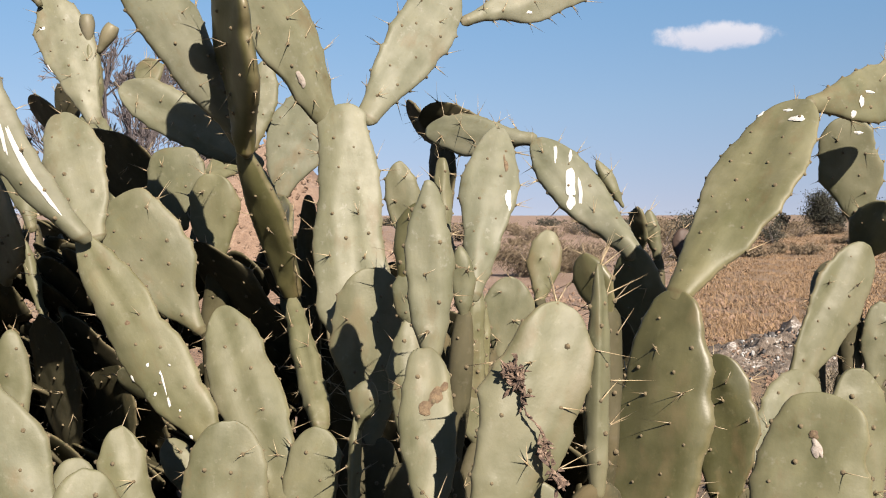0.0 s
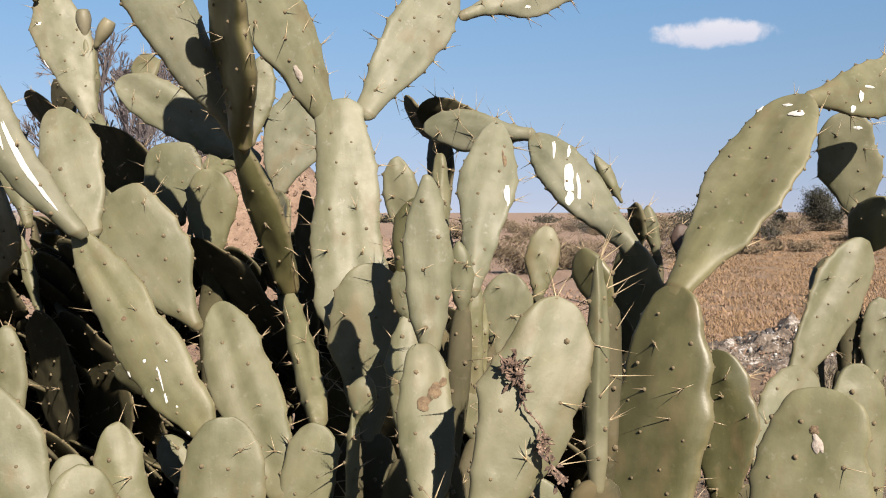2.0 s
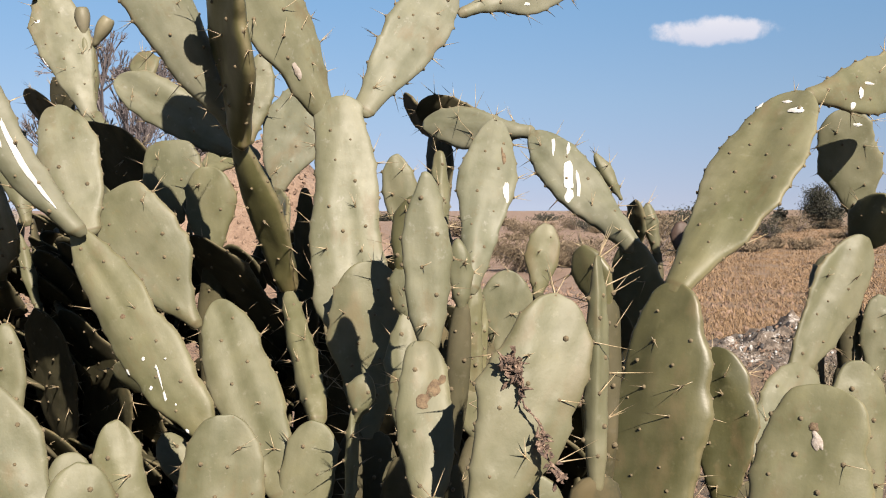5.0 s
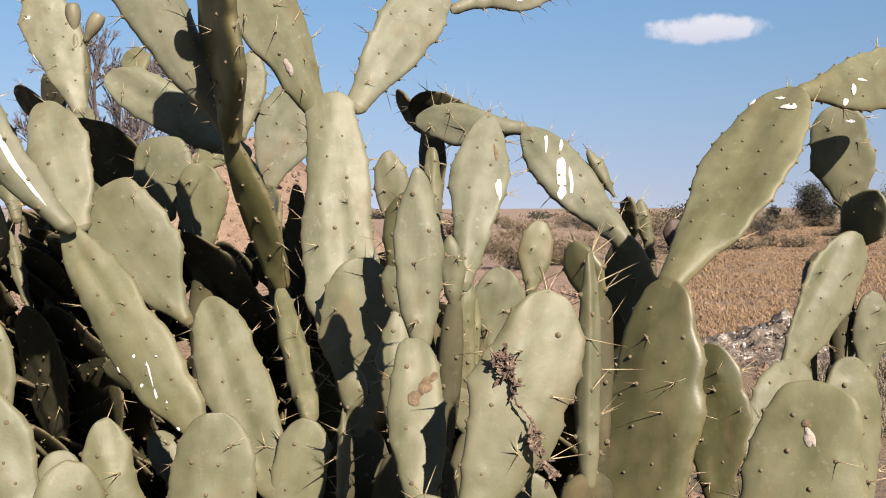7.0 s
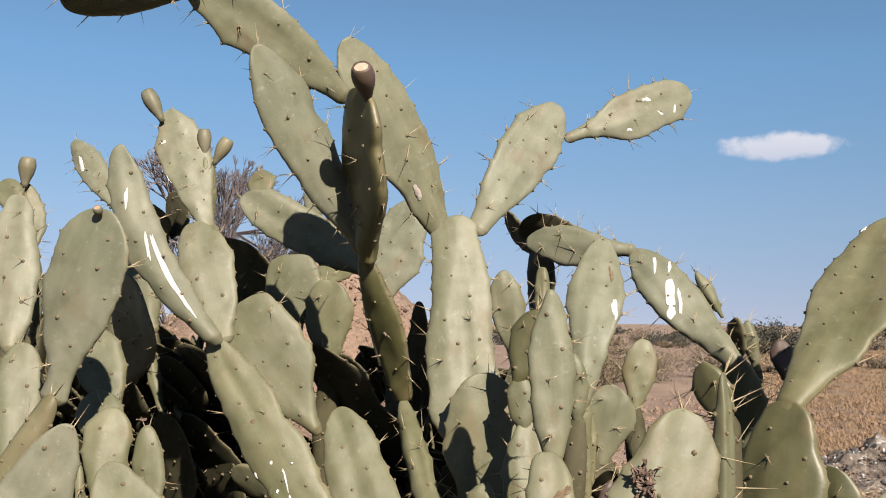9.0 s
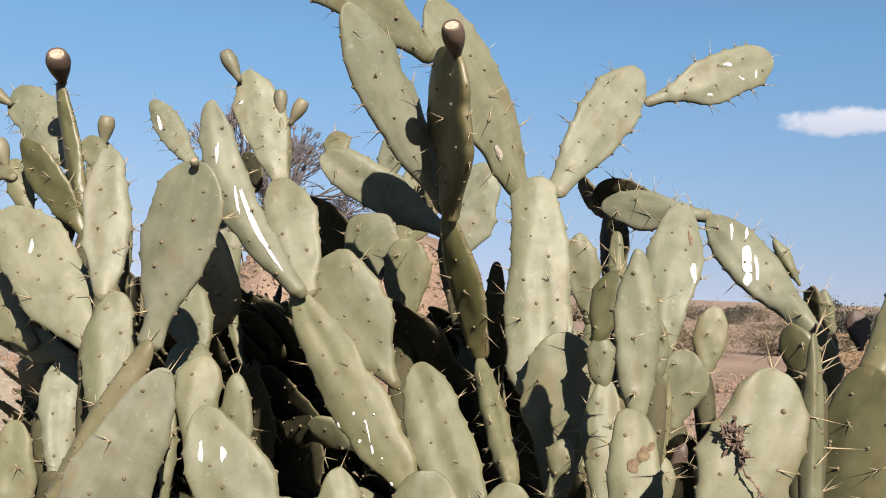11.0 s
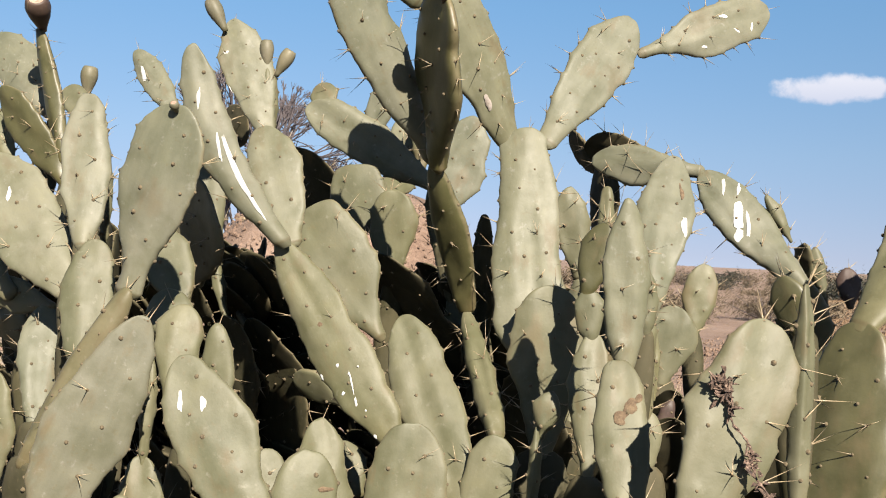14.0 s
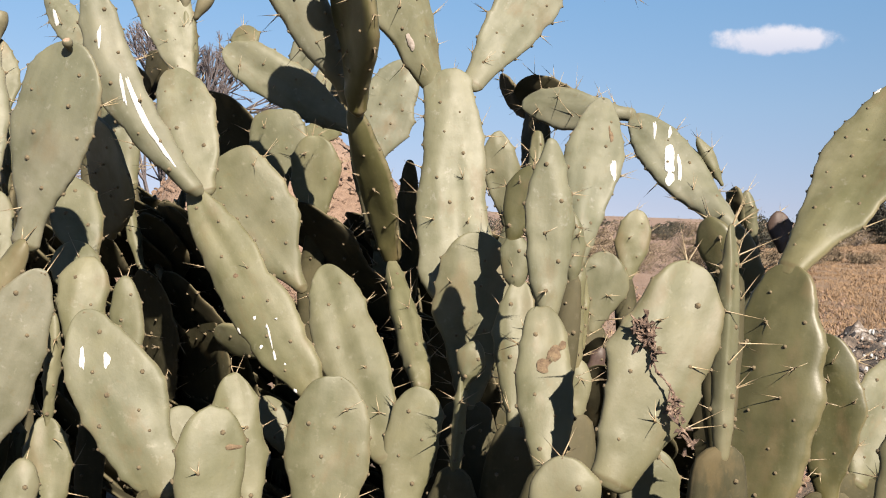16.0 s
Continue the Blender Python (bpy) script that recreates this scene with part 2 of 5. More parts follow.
def pad_body(form, mounds=(), rings=15, around=14):
    """The flesh of a pad, raised in a low mound (place, way out, height, radius) under each areole."""
    bm = bmesh.new()
    uv = bm.loops.layers.uv.new("UVMap")
    rows, marks, places = [], {}, []
    for i in range(rings + 1):
        s = 0.5 - 0.5 * math.cos(math.pi * (0.01 + 0.975 * i / rings))
        row = []
        d, fat, dome = form.deep(s), form.fat(s), form.dome(s)
        for k in range(around):
            a = 2 * math.pi * (k + 0.5) / around
            x, up = math.cos(a), math.sin(a)
            at = form.spot(s, x)
            ripple = 0.0030 * noise.noise(form.at + Vector((at.x * 17, 3 if up > 0 else 8, at.z * 14))) * (1 - x * x)
            v = bm.verts.new(at + Vector((0, math.copysign(d * form.swell(x, fat, dome), up) + ripple, 0)))
            marks[v] = ((x + 1) / 2, s)
            row.append(v)
            places.append((*v.co, math.copysign(1, up)))
        rows.append(row)
    if len(mounds):
        grid = np.array(places)
        for at, way, height, radius in mounds:
            off = grid[:, :3] - np.array(at)
            near = np.exp(-(off ** 2).sum(1) / (2 * radius * radius))
            for n in np.nonzero(near > 0.03)[0]:
                v = rows[n // around][n % around]
                v.co += way * (height * near[n])
    for a, b in zip(rows, rows[1:]):
        for k in range(around):
            bm.faces.new((a[k], a[(k + 1) % around], b[(k + 1) % around], b[k]))
    bm.faces.new(rows[0][::-1])
    bm.faces.new(rows[-1])
    for face in bm.faces:
        for loop in face.loops:
            loop[uv].uv = marks[loop.vert]
    bmesh.ops.recalc_face_normals(bm, faces=bm.faces)
    return bm


def cone(bm, at, way, length, radius, sides=4):
    side = way.orthogonal().normalized()
    other = way.cross(side)
    ring = [bm.verts.new(at + radius * (math.cos(2 * math.pi * k / sides) * side + math.sin(2 * math.pi * k / sides) * other)) for k in range(sides)]
    top = bm.verts.new(at + way * length)
    for k in range(sides):
        bm.faces.new((ring[k], ring[(k + 1) % sides], top))


def knob(bm, at, way, radius, height):
    side = way.orthogonal().normalized()
    other = way.cross(side)
    rows = []
    for r, h in ((1.25, -0.3), (0.95, 0.45), (0.5, 0.95)):
        rows.append([bm.verts.new(at + way * (h * height) + r * radius * (math.cos(math.pi * k / 3) * side + math.sin(math.pi * k / 3) * other)) for k in range(6)])
    for a, b in zip(rows, rows[1:]):
        for k in range(6):
            bm.faces.new((a[k], a[(k + 1) % 6], b[(k + 1) % 6], b[k]))
    bm.faces.new(rows[-1])


PADS = {}
COUNT = [0]


def pad(owner, base, tip, width, face, thick=0.027, wide=0.6, neck=0.3, blunt=0.48, bend=0.0, sway=0.0, top=0.0, taper=0.72, thorny=0.4, skin=None, label="", name="", back=True, gap=0.098, long=0.054):
    """One pad of a cactus from its joint (base) to its tip, facing the way face, with its felted areoles and spines."""
    COUNT[0] += 1
    seed = COUNT[0]
    rng = random.Random(seed * 17 + 5)
    base, tip = Vector(base), Vector(tip)
    z = (tip - base).normalized()
    y = -(Vector(face) - z * Vector(face).dot(z)).normalized()
    x = y.cross(z)
    base = base - z * 0.012
    length = (tip - base).length
    form = Form(length, width, thick, wide, neck, blunt, bend, sway, top, taper, seed)
    bumps, thorns = bmesh.new(), bmesh.new()
    sites = []
    rows = max(int(length / (gap * 0.66)), 2)
    for i in range(rows):
        s = 0.10 + 0.82 * (i + 0.5) / rows
        w = 2 * form.half(s)
        n = max(int(w / gap + 0.35), 1)
        for k in range(n):
            u = ((k + 0.5 + (0.22 if i % 2 else -0.22)) / n) * 2 - 1
            u = u * 0.84 + rng.uniform(-0.12, 0.12)
            for side in ((-1, 1) if back else (-1,)):
                sites.append((s + rng.uniform(-0.03, 0.03), u, side, 0))
    edge = max(int(length / 0.07), 2)
    for side in (-1, 1):
        for i in range(edge):
            sites.append((0.16 + 0.80 * (i + rng.random() * 0.5) / edge, side * 0.985, rng.choice((-1, 1)), 1))
    for k in range(2):
        sites.append((0.985, rng.uniform(-0.6, 0.6), -1, 1))
    mounds = []
    for s, u, side, rim in sites:
        at, way = form.skin(min(s, 0.99), u, side)
        if rim:
            at = form.spot(min(s, 0.99), u)
            way = (Vector((u * 0.9, rng.uniform(-0.2, 0.2), 0.25 + (1.5 if s > 0.9 else 0)))).normalized()
        height = rng.uniform(0.0025, 0.0055) * (0.45 if s > 0.88 else 1) if rim else rng.uniform(0.0018, 0.0036)
        mounds.append((at, way, height, rng.uniform(0.005, 0.008) if rim else rng.uniform(0.0065, 0.0095)))
        at = at + way * height * 0.9
        size = rng.uniform(0.0028, 0.0048)
        if name or (side < 0 and not (rim and s < 0.5)):
            knob(bumps, at, way, size, size * 0.95)
        if rng.random() < thorny * (1.15 if rim else 0.75):
            for _ in range(rng.choice((1, 1, 2, 2, 3))):
                lean = Vector((rng.uniform(-1, 1), rng.uniform(-1, 1), rng.uniform(-1, 1)))
                cone(thorns, at, (way + lean * 0.75).normalized(), rng.uniform(0.45, 1.25) * long, rng.uniform(0.0012, 0.0019))
    fine = max(min(int(length / 0.006), 58), 24) if name else 0
    body = pad_body(form, mounds, fine, 2 * max(min(int(width / 0.006), 27), 12)) if name else pad_body(form)
    ob = part("pad", body, skin or SKIN, owner, label)
    turn = Matrix((x, y, z)).transposed().to_4x4()
    ob.matrix_local = Matrix.Translation(base - owner.location) @ turn
    tagged(part("areole_felt", bumps, AREOLE, ob), kind="stuff")
    if len(thorns.verts):
        tagged(part("spine_growth", thorns, SPINE, ob), kind="stuff")
    else:
        thorns.free()
    if name:
        PADS[name] = (ob, form)
    return ob


def limb(owner, top, broad):
    """The chain of pads that carries a pad, from the ground up to its joint, in shade-darkened skin."""
    top = Vector(top)
    rng = random.Random(int(top.x * 1000) + 77)
    count = max(round(top.z / 0.36), 1)
    start = Vector((top.x * 0.82 + owner.location.x * 0.18, top.y + 0.10 + 0.25 * (owner.location.y - top.y), rise(top.x, top.y) - 0.04))
    at = start
    for k in range(count):
        s = (k + 1) / count
        end = start.lerp(top, s) + (Vector((rng.gauss(0, 0.025), rng.gauss(0, 0.02), 0)) if s < 1 else Vector((0, 0, 0.012)))
        pad(owner, at, end + (end - at).normalized() * 0.015, max(min(broad * 1.05, 0.26), 0.13) if top.z < 1.25 else min(broad, 0.075), (rng.gauss(0, 0.25), -1, 0), thick=0.05, neck=0.6, blunt=0.4, top=0.4, wide=0.5, thorny=0.06, skin=SKIN_SHADED)
        at = end


def stain(on, along, across, long, broad, slant=0.0, material=None, seed=1, name="white_splash"):
    """A thin crust on a pad's face, so far up from its foot and across: a blob with an uneven rim, that follows the skin."""
    ob, form = PADS[on]
    rng = random.Random(seed)
    bm = bmesh.new()
    rings, n = 3, 26
    offs = [1 + 0.55 * rng.uniform(-1, 1) for _ in range(n)]
    for _ in range(2):
        offs = [(offs[k - 1] + 2 * offs[k] + offs[(k + 1) % n]) / 4 for k in range(n)]

    def put(r, a, k):
        px, pz = r * offs[k] * broad / 2 * math.cos(a), r * offs[k] * long / 2 * math.sin(a)
        px, pz = px * math.cos(slant) - pz * math.sin(slant), px * math.sin(slant) + pz * math.cos(slant)
        ss = min(max((along + pz) / form.length, 0.03), 0.97)
        at, way = form.skin(ss, min(max((across + px) / max(form.half(ss), 0.01), -0.97), 0.97), -1)
        return bm.verts.new(at + way * (0.0022 * (1 - r ** 3) + 0.0012))
    middle = put(0, 0, 0)
    rows = [[put((i + 1) / rings, 2 * math.pi * k / n, k) for k in range(n)] for i in range(rings)]
    for k in range(n):
        bm.faces.new((middle, rows[0][k], rows[0][(k + 1) % n]))
        for a, b in zip(rows, rows[1:]):
            bm.faces.new((a[k], b[k], b[(k + 1) % n], a[(k + 1) % n]))
    bmesh.ops.recalc_face_normals(bm, faces=bm.faces)
    part(name, bm, material or WHITE, ob)


def withered_bloom(owner, top, foot, seed):
    """A dried flower stuck to a pad: a crumpled tuft and a shrivelled strand hanging from it, with a second tuft."""
    rng = random.Random(seed)
    top, foot = Vector(top), Vector(foot)
    down = foot - top
    bm = bmesh.new()

    def scrap(at, way, long, broad):
        side = way.orthogonal().normalized() * broad
        mid = at + way * long * 0.5 + Vector((rng.gauss(0, 1), rng.gauss(0, 1), rng.gauss(0, 1))) * broad * 0.8
        lift = way.cross(side).normalized() * broad * 0.5
        p = [at - side * 0.5, at + side * 0.5, mid + side, mid - side, at + way * long]
        low = [bm.verts.new(q) for q in p]
        high = [bm.verts.new(q + lift) for q in p]
        for order in ((0, 1, 2, 3), (3, 2, 4)):
            bm.faces.new([low[i] for i in order])
            bm.faces.new([high[i] for i in reversed(order)])
        for i, j in ((0, 1), (1, 2), (2, 4), (4, 3), (3, 0)):
            bm.faces.new((low[j], low[i], high[i], high[j]))
    rings = []
    for i in range(60):
        t = i / 59
        mid = top + down * t + Vector((0.007 * math.sin(t * 15) + 0.004 * noise.noise(Vector((t * 9, 1, seed))), -0.005, 0))
        size = 0.0028 * (1 + 0.8 * noise.noise(Vector((t * 14, 5, seed)))) + 0.0022 * math.exp(-((t - 0.72) / 0.1) ** 2)
        rings.append([bm.verts.new(mid + size * (1 + 0.5 * rng.uniform(-1, 1)) * Vector((math.cos(k + t * 9), 0.6 * math.sin(k + t * 9), 0.2 * math.sin(k)))) for k in (0, 1.257, 2.513, 3.77, 5.027)])
    for a, b in zip(rings, rings[1:]):
        for k in range(5):
            bm.faces.new((a[k], a[(k + 1) % 5], b[(k + 1) % 5], b[k]))
    for centre, count, spread in ((0.0, 40, 0.010), (0.08, 22, 0.009), (0.22, 7, 0.003), (0.62, 12, 0.004), (0.72, 11, 0.005), (0.86, 5, 0.003), (0.97, 4, 0.003)):
        for _ in range(count):
            at = top + down * centre + Vector((rng.gauss(0, spread), -0.005 + rng.gauss(0, 0.004), rng.gauss(0, spread)))
            scrap(at, Vector((rng.gauss(0, 1), rng.gauss(-0.3, 0.5), rng.gauss(0, 1))).normalized(), rng.uniform(0.009, 0.022), rng.uniform(0.0022, 0.0048))
    ob = part("withered_flower", bm, DRY, owner, "crumpled dry brown flower remains stuck to a pad", smooth=False)
    ob.location = -owner.location


def fruit(owner, base, tip, width, skin=None, label=""):
    """A prickly pear: narrow foot, swelling body, sunken flat crown."""
    base, tip = Vector(base), Vector(tip)
    z = (tip - base).normalized()
    x = z.orthogonal().normalized()
    length, width = (tip - base).length * 0.93, width * 0.9
    bm = bmesh.new()
    uv = bm.loops.layers.uv.new("UVMap")
    rows, marks = [], {}
    for s, r in ((0, 0.32), (0.12, 0.40), (0.28, 0.60), (0.46, 0.84), (0.64, 0.98), (0.74, 1.0), (0.86, 0.94), (0.95, 0.84), (1.0, 0.72), (0.965, 0.56), (0.93, 0.2)):
        row = []
        for k in range(14):
            a = 2 * math.pi * k / 14
            v = bm.verts.new((r * width / 2 * math.cos(a), r * width / 2 * math.sin(a), s * length))
            marks[v] = (k / 14, s)
            row.append(v)
        rows.append(row)
    for a, b in zip(rows, rows[1:]):
        for k in range(14):
            bm.faces.new((a[k], a[(k + 1) % 14], b[(k + 1) % 14], b[k]))
    bm.faces.new(rows[0][::-1])
    bm.faces.new(rows[-1])
    for f in bm.faces:
        for loop in f.loops:
            loop[uv].uv = marks[loop.vert]
    bmesh.ops.recalc_face_normals(bm, faces=bm.faces)
    ob = part("fruit", bm, skin or FRUIT, owner, label)
    ob.matrix_local = Matrix.Translation(base - owner.location) @ Matrix((x, z.cross(x), z)).transposed().to_4x4()
    bm = bmesh.new()
    bmesh.ops.create_circle(bm, cap_ends=True, radius=width * 0.33, segments=12)
    bmesh.ops.translate(bm, verts=bm.verts, vec=(0, 0, length * 0.972))
    part("crown", bm, FRUIT_TOP, ob)
    return ob


# ---- ground and distance ----
SOIL = rough_material("bare_soil", ((0.36, (0.075, 0.046, 0.031)), (0.50, (0.126, 0.083, 0.058)), (0.64, (0.169, 0.120, 0.091))), 0.5, 16.0, 0.95, 0.9, 0.05)


def blade_material(name, stops):
    """Dry blades, each of its own shade."""
    mat, tree, bsdf = nodes_of(name)
    own = add(tree, "ShaderNodeNewGeometry").outputs["Random Per Island"]
    drift = noise_of(tree, add(tree, "ShaderNodeTexCoord").outputs["Object"], 0.5)
    both = add(tree, "ShaderNodeMath", {0: add(tree, "ShaderNodeMath", {0: own, 1: drift}, operation="ADD").outputs[0], 1: 0.5}, operation="MULTIPLY").outputs[0]
    tree.links.new(ramp(tree, both, stops), bsdf.inputs["Base Color"])
    bsdf.inputs["Roughness"].default_value = 0.85
    return mat


GRASS = blade_material("dry_grass", ((0.2, (0.126, 0.079, 0.042)), (0.5, (0.142, 0.090, 0.048)), (0.8, (0.158, 0.102, 0.056))))
STRAW = rough_material("pale_straw", ((0.3, (0.068, 0.053, 0.034)), (0.7, (0.128, 0.108, 0.077))), 5, 60, 0.9, 0.3, 0.005)
ASH = rough_material("ashy_rubble", ((0.40, (0.012, 0.010, 0.009)), (0.49, (0.075, 0.058, 0.045)), (0.56, (0.120, 0.098, 0.080)), (0.62, (0.300, 0.285, 0.270))), 3.5, 16, 0.95, 1.0, 0.05)
LITTER = rough_material("white_litter", ((0.3, (0.188, 0.188, 0.188)), (0.7, (0.273, 0.273, 0.267))), 8, 50, 0.6, 0.4, 0.005)
SOOT = rough_material("black_litter", ((0.3, (0.010, 0.010, 0.011)), (0.7, (0.040, 0.036, 0.036))), 8, 50, 0.7, 0.4, 0.005)
LEAF = rough_material("dark_leaf", ((0.3, (0.009, 0.009, 0.005)), (0.7, (0.021, 0.022, 0.012))), 2, 20, 0.8, 0.2, 0.01)
SHRUB = rough_material("dusty_shrub", ((0.3, (0.053, 0.039, 0.023)), (0.7, (0.112, 0.084, 0.053))), 1, 12, 0.9, 0.2, 0.01)
BARK = rough_material("grey_bark", ((0.3, (0.050, 0.041, 0.043)), (0.7, (0.105, 0.090, 0.094))), 6, 40, 0.95, 0.6, 0.01)
CLOTH = rough_material("green_cloth", ((0.3, (0.025, 0.149, 0.079)), (0.7, (0.059, 0.223, 0.129))), 10, 80, 0.8, 0.4, 0.005)


def land_material():
    """Reddish soil that turns to trodden straw on the open field."""
    mat = SOIL.copy()
    mat.name = "plain_soil"
    tree = mat.node_tree
    bsdf = tree.nodes["Principled BSDF"]
    soil = bsdf.inputs["Base Color"].links[0].from_socket
    at = add(tree, "ShaderNodeTexCoord").outputs["Object"]
    xyz = add(tree, "ShaderNodeSeparateXYZ", {0: at})
    side = add(tree, "ShaderNodeMath", {0: xyz.outputs[0], 1: add(tree, "ShaderNodeMath", {0: xyz.outputs[1], 1: 0.235}, operation="MULTIPLY").outputs[0]}, operation="SUBTRACT").outputs[0]
    wild = add(tree, "ShaderNodeMath", {0: side, 1: add(tree, "ShaderNodeMath", {0: noise_of(tree, at, 0.8, 6.0, 0.65), 1: 2.4}, operation="MULTIPLY").outputs[0]}, operation="ADD").outputs[0]
    cover = ramp(tree, add(tree, "ShaderNodeMath", {0: wild, 1: 0.4}, operation="MULTIPLY").outputs[0], ((0.45, (0, 0, 0)), (0.68, (0.85, 0.85, 0.85))))
    straw = ramp(tree, noise_of(tree, at, 5.0, 8.0, 0.75), ((0.34, (0.076, 0.049, 0.028)), (0.66, (0.125, 0.084, 0.048))))
    field = mixed(tree, cover, soil, straw)
    # pale dry silt on the other side, past the bank
    west = add(tree, "ShaderNodeMath", {0: xyz.outputs[0], 1: add(tree, "ShaderNodeMath", {0: xyz.outputs[1], 1: 0.43}, operation="MULTIPLY").outputs[0]}, operation="ADD").outputs[0]
    west = add(tree, "ShaderNodeMath", {0: west, 1: add(tree, "ShaderNodeMath", {0: noise_of(tree, at, 0.8, 6.0, 0.65), 1: 2.0}, operation="MULTIPLY").outputs[0]}, operation="ADD").outputs[0]
    silt = ramp(tree, noise_of(tree, at, 9.0, 7.0, 0.72), ((0.36, (0.095, 0.075, 0.054)), (0.52, (0.170, 0.140, 0.105)), (0.66, (0.215, 0.185, 0.145))))
    field = mixed(tree, add(tree, "ShaderNodeMapRange", {"Value": west, "From Min": 0.3, "From Max": 1.3, "To Min": 0.9, "To Max": 0.0}).outputs[0], field, silt)
    # unseen ground round the thicket, darkened to cut light bounced into the shade
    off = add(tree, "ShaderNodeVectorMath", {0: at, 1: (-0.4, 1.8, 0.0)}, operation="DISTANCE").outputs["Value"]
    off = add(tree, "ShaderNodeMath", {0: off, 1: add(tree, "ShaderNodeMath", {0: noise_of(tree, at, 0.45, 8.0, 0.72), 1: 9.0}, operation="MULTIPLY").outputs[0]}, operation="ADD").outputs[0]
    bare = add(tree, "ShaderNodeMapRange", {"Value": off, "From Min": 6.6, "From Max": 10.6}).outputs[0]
    dim_ground = ramp(tree, noise_of(tree, at, 11.0, 6.0, 0.7), ((0.34, (0.020, 0.016, 0.011)), (0.50, (0.036, 0.028, 0.019)), (0.66, (0.062, 0.047, 0.032))))
    tree.links.new(mixed(tree, bare, dim_ground, field), bsdf.inputs["Base Color"])
    return mat


def rise(x, y):
    """Height of the land: level ground, an earth bank behind the thicket, a low fold on the plain, roughness near by."""
    d = math.hypot(x, y)
    far = max(0.0, 1 - d / 60)
    h = 0.10 * noise.noise(Vector((x * 0.25, y * 0.25, 0))) * (far + 0.1) + 0.03 * noise.noise(Vector((x * 1.3, y * 1.3, 3))) * far
    bank = math.exp(-(((x + 3.2) / (3.0 if x > -3.2 else 2.2)) ** 2) ** 1.3 - ((y - 13.5) / 2.6) ** 2)
    crags = 1 + 0.22 * noise.noise(Vector((x * 0.7, y * 0.7, 8))) + 0.10 * noise.noise(Vector((x * 2.3, y * 2.3, 2)))
    h += 2.5 * bank * crags
    h += 0.75 * math.exp(-((x + 7.5) / 4.0) ** 2 - ((y - 9.5) / 1.8) ** 2) * crags
    h += 0.0105 * max(d - 45, 0.0) - 0.000004 * max(min(d, 600) - 45, 0.0) ** 2
    h += 0.28 * math.exp(-((x - 2.6) / 1.6) ** 2 - ((y - 16) / 2.5) ** 2)
    return h


def ground_sheet():
    bm = bmesh.new()
    rows = []
    for i in range(330):
        r = 0.4 * (1.0285 ** i) if i else 0.01
        row = []
        for k in range(220):
            a = 2 * math.pi * k / 220
            x, y = r * math.sin(a), 3.0 + r * math.cos(a)
            row.append(bm.verts.new((x, y, rise(x, y))))
        rows.append(row)
    for a, b in zip(rows, rows[1:]):
        for k in range(220):
            bm.faces.new((a[k], b[k], b[(k + 1) % 220], a[(k + 1) % 220]))
    bmesh.ops.recalc_face_normals(bm, faces=bm.faces)
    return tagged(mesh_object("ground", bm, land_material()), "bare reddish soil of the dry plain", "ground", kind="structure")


ground_sheet()


def blade(bm, at, way, height, width):
    side = Vector((way.y, -way.x, 0)).normalized() if way.xy.length > 1e-4 else Vector((1, 0, 0))
    a, b = bm.verts.new(at - side * width), bm.verts.new(at + side * width)
    c, d = bm.verts.new(at + way * height * 0.6 + side * width * 0.7), bm.verts.new(at + way * height * 0.6 - side * width * 0.7)
    e = bm.verts.new(at + way * height + Vector((way.x, way.y, -0.15)) * height * 0.25)
    bm.faces.new((a, b, c, d))
    bm.faces.new((d, c, e))


def grass_field(name, material, label, count, area, height, seed, thick=0.004):
    rng = random.Random(seed)
    x0, x1, y0, y1 = area
    bm = bmesh.new()
    while count > 0:
        y = y0 + (y1 - y0) * rng.random() ** 1.6
        x = (x0 + (x1 - x0) * rng.random()) * y
        if noise.noise(Vector((x * 0.5, y * 0.45, seed))) + 0.35 * noise.noise(Vector((x, y, 1))) < -0.42:
            count -= 1
            continue
        for _ in range(7):
            at = Vector((x + rng.gauss(0, 0.10), y + rng.gauss(0, 0.10), 0))
            at.z = rise(at.x, at.y) - 0.01
            way = Vector((rng.gauss(0, 0.8), rng.gauss(0, 0.6), 1)).normalized()
            blade(bm, at, way, height * rng.uniform(0.3, 1.3), thick * (0.5 + y / 16))
        count -= 1
    return tagged(mesh_object(name, bm, material, smooth=False), label, "grass", kind="stuff")


grass_field("dry_grass", GRASS, "parched tawny grass covering the plain", 29000, (0.235, 0.62, 10.9, 115), 0.10, 3, 0.0036)
grass_field("straw_stubble", STRAW, "bleached straw lying round the rubble", 3400, (0.24, 0.47, 6.6, 10.0), 0.17, 5)


def scatter(name, material, label, category, count, spot, size, seed):
    rng = random.Random(seed)
    verts, faces = [], []
    base = bmesh.new()
    bmesh.ops.create_icosphere(base, subdivisions=1, radius=1)
    shape = [v.co.copy() for v in base.verts]
    index = [[v.index for v in f.verts] for f in base.faces]
    base.free()
    for _ in range(count):
        x, y, lift = spot(rng)
        s = size * rng.uniform(0.35, 1.0) ** 2 * 1.6
        turn = Euler((rng.uniform(0, 6), rng.uniform(0, 6), rng.uniform(0, 6))).to_matrix() @ Matrix.Diagonal((1, rng.uniform(0.5, 1), rng.uniform(0.35, 0.8)))
        start, at = len(verts), Vector((x, y, rise(x, y) + lift + s * 0.2))
        verts += [tuple(at + turn @ (p * rng.uniform(0.75, 1.2) * s)) for p in shape]
        faces += [[start + i for i in f] for f in index]
    data = bpy.data.meshes.new(name)
    data.from_pydata(verts, [], faces)
    data.materials.append(material)
    return tagged(new(name, data), label, category, kind="stuff")


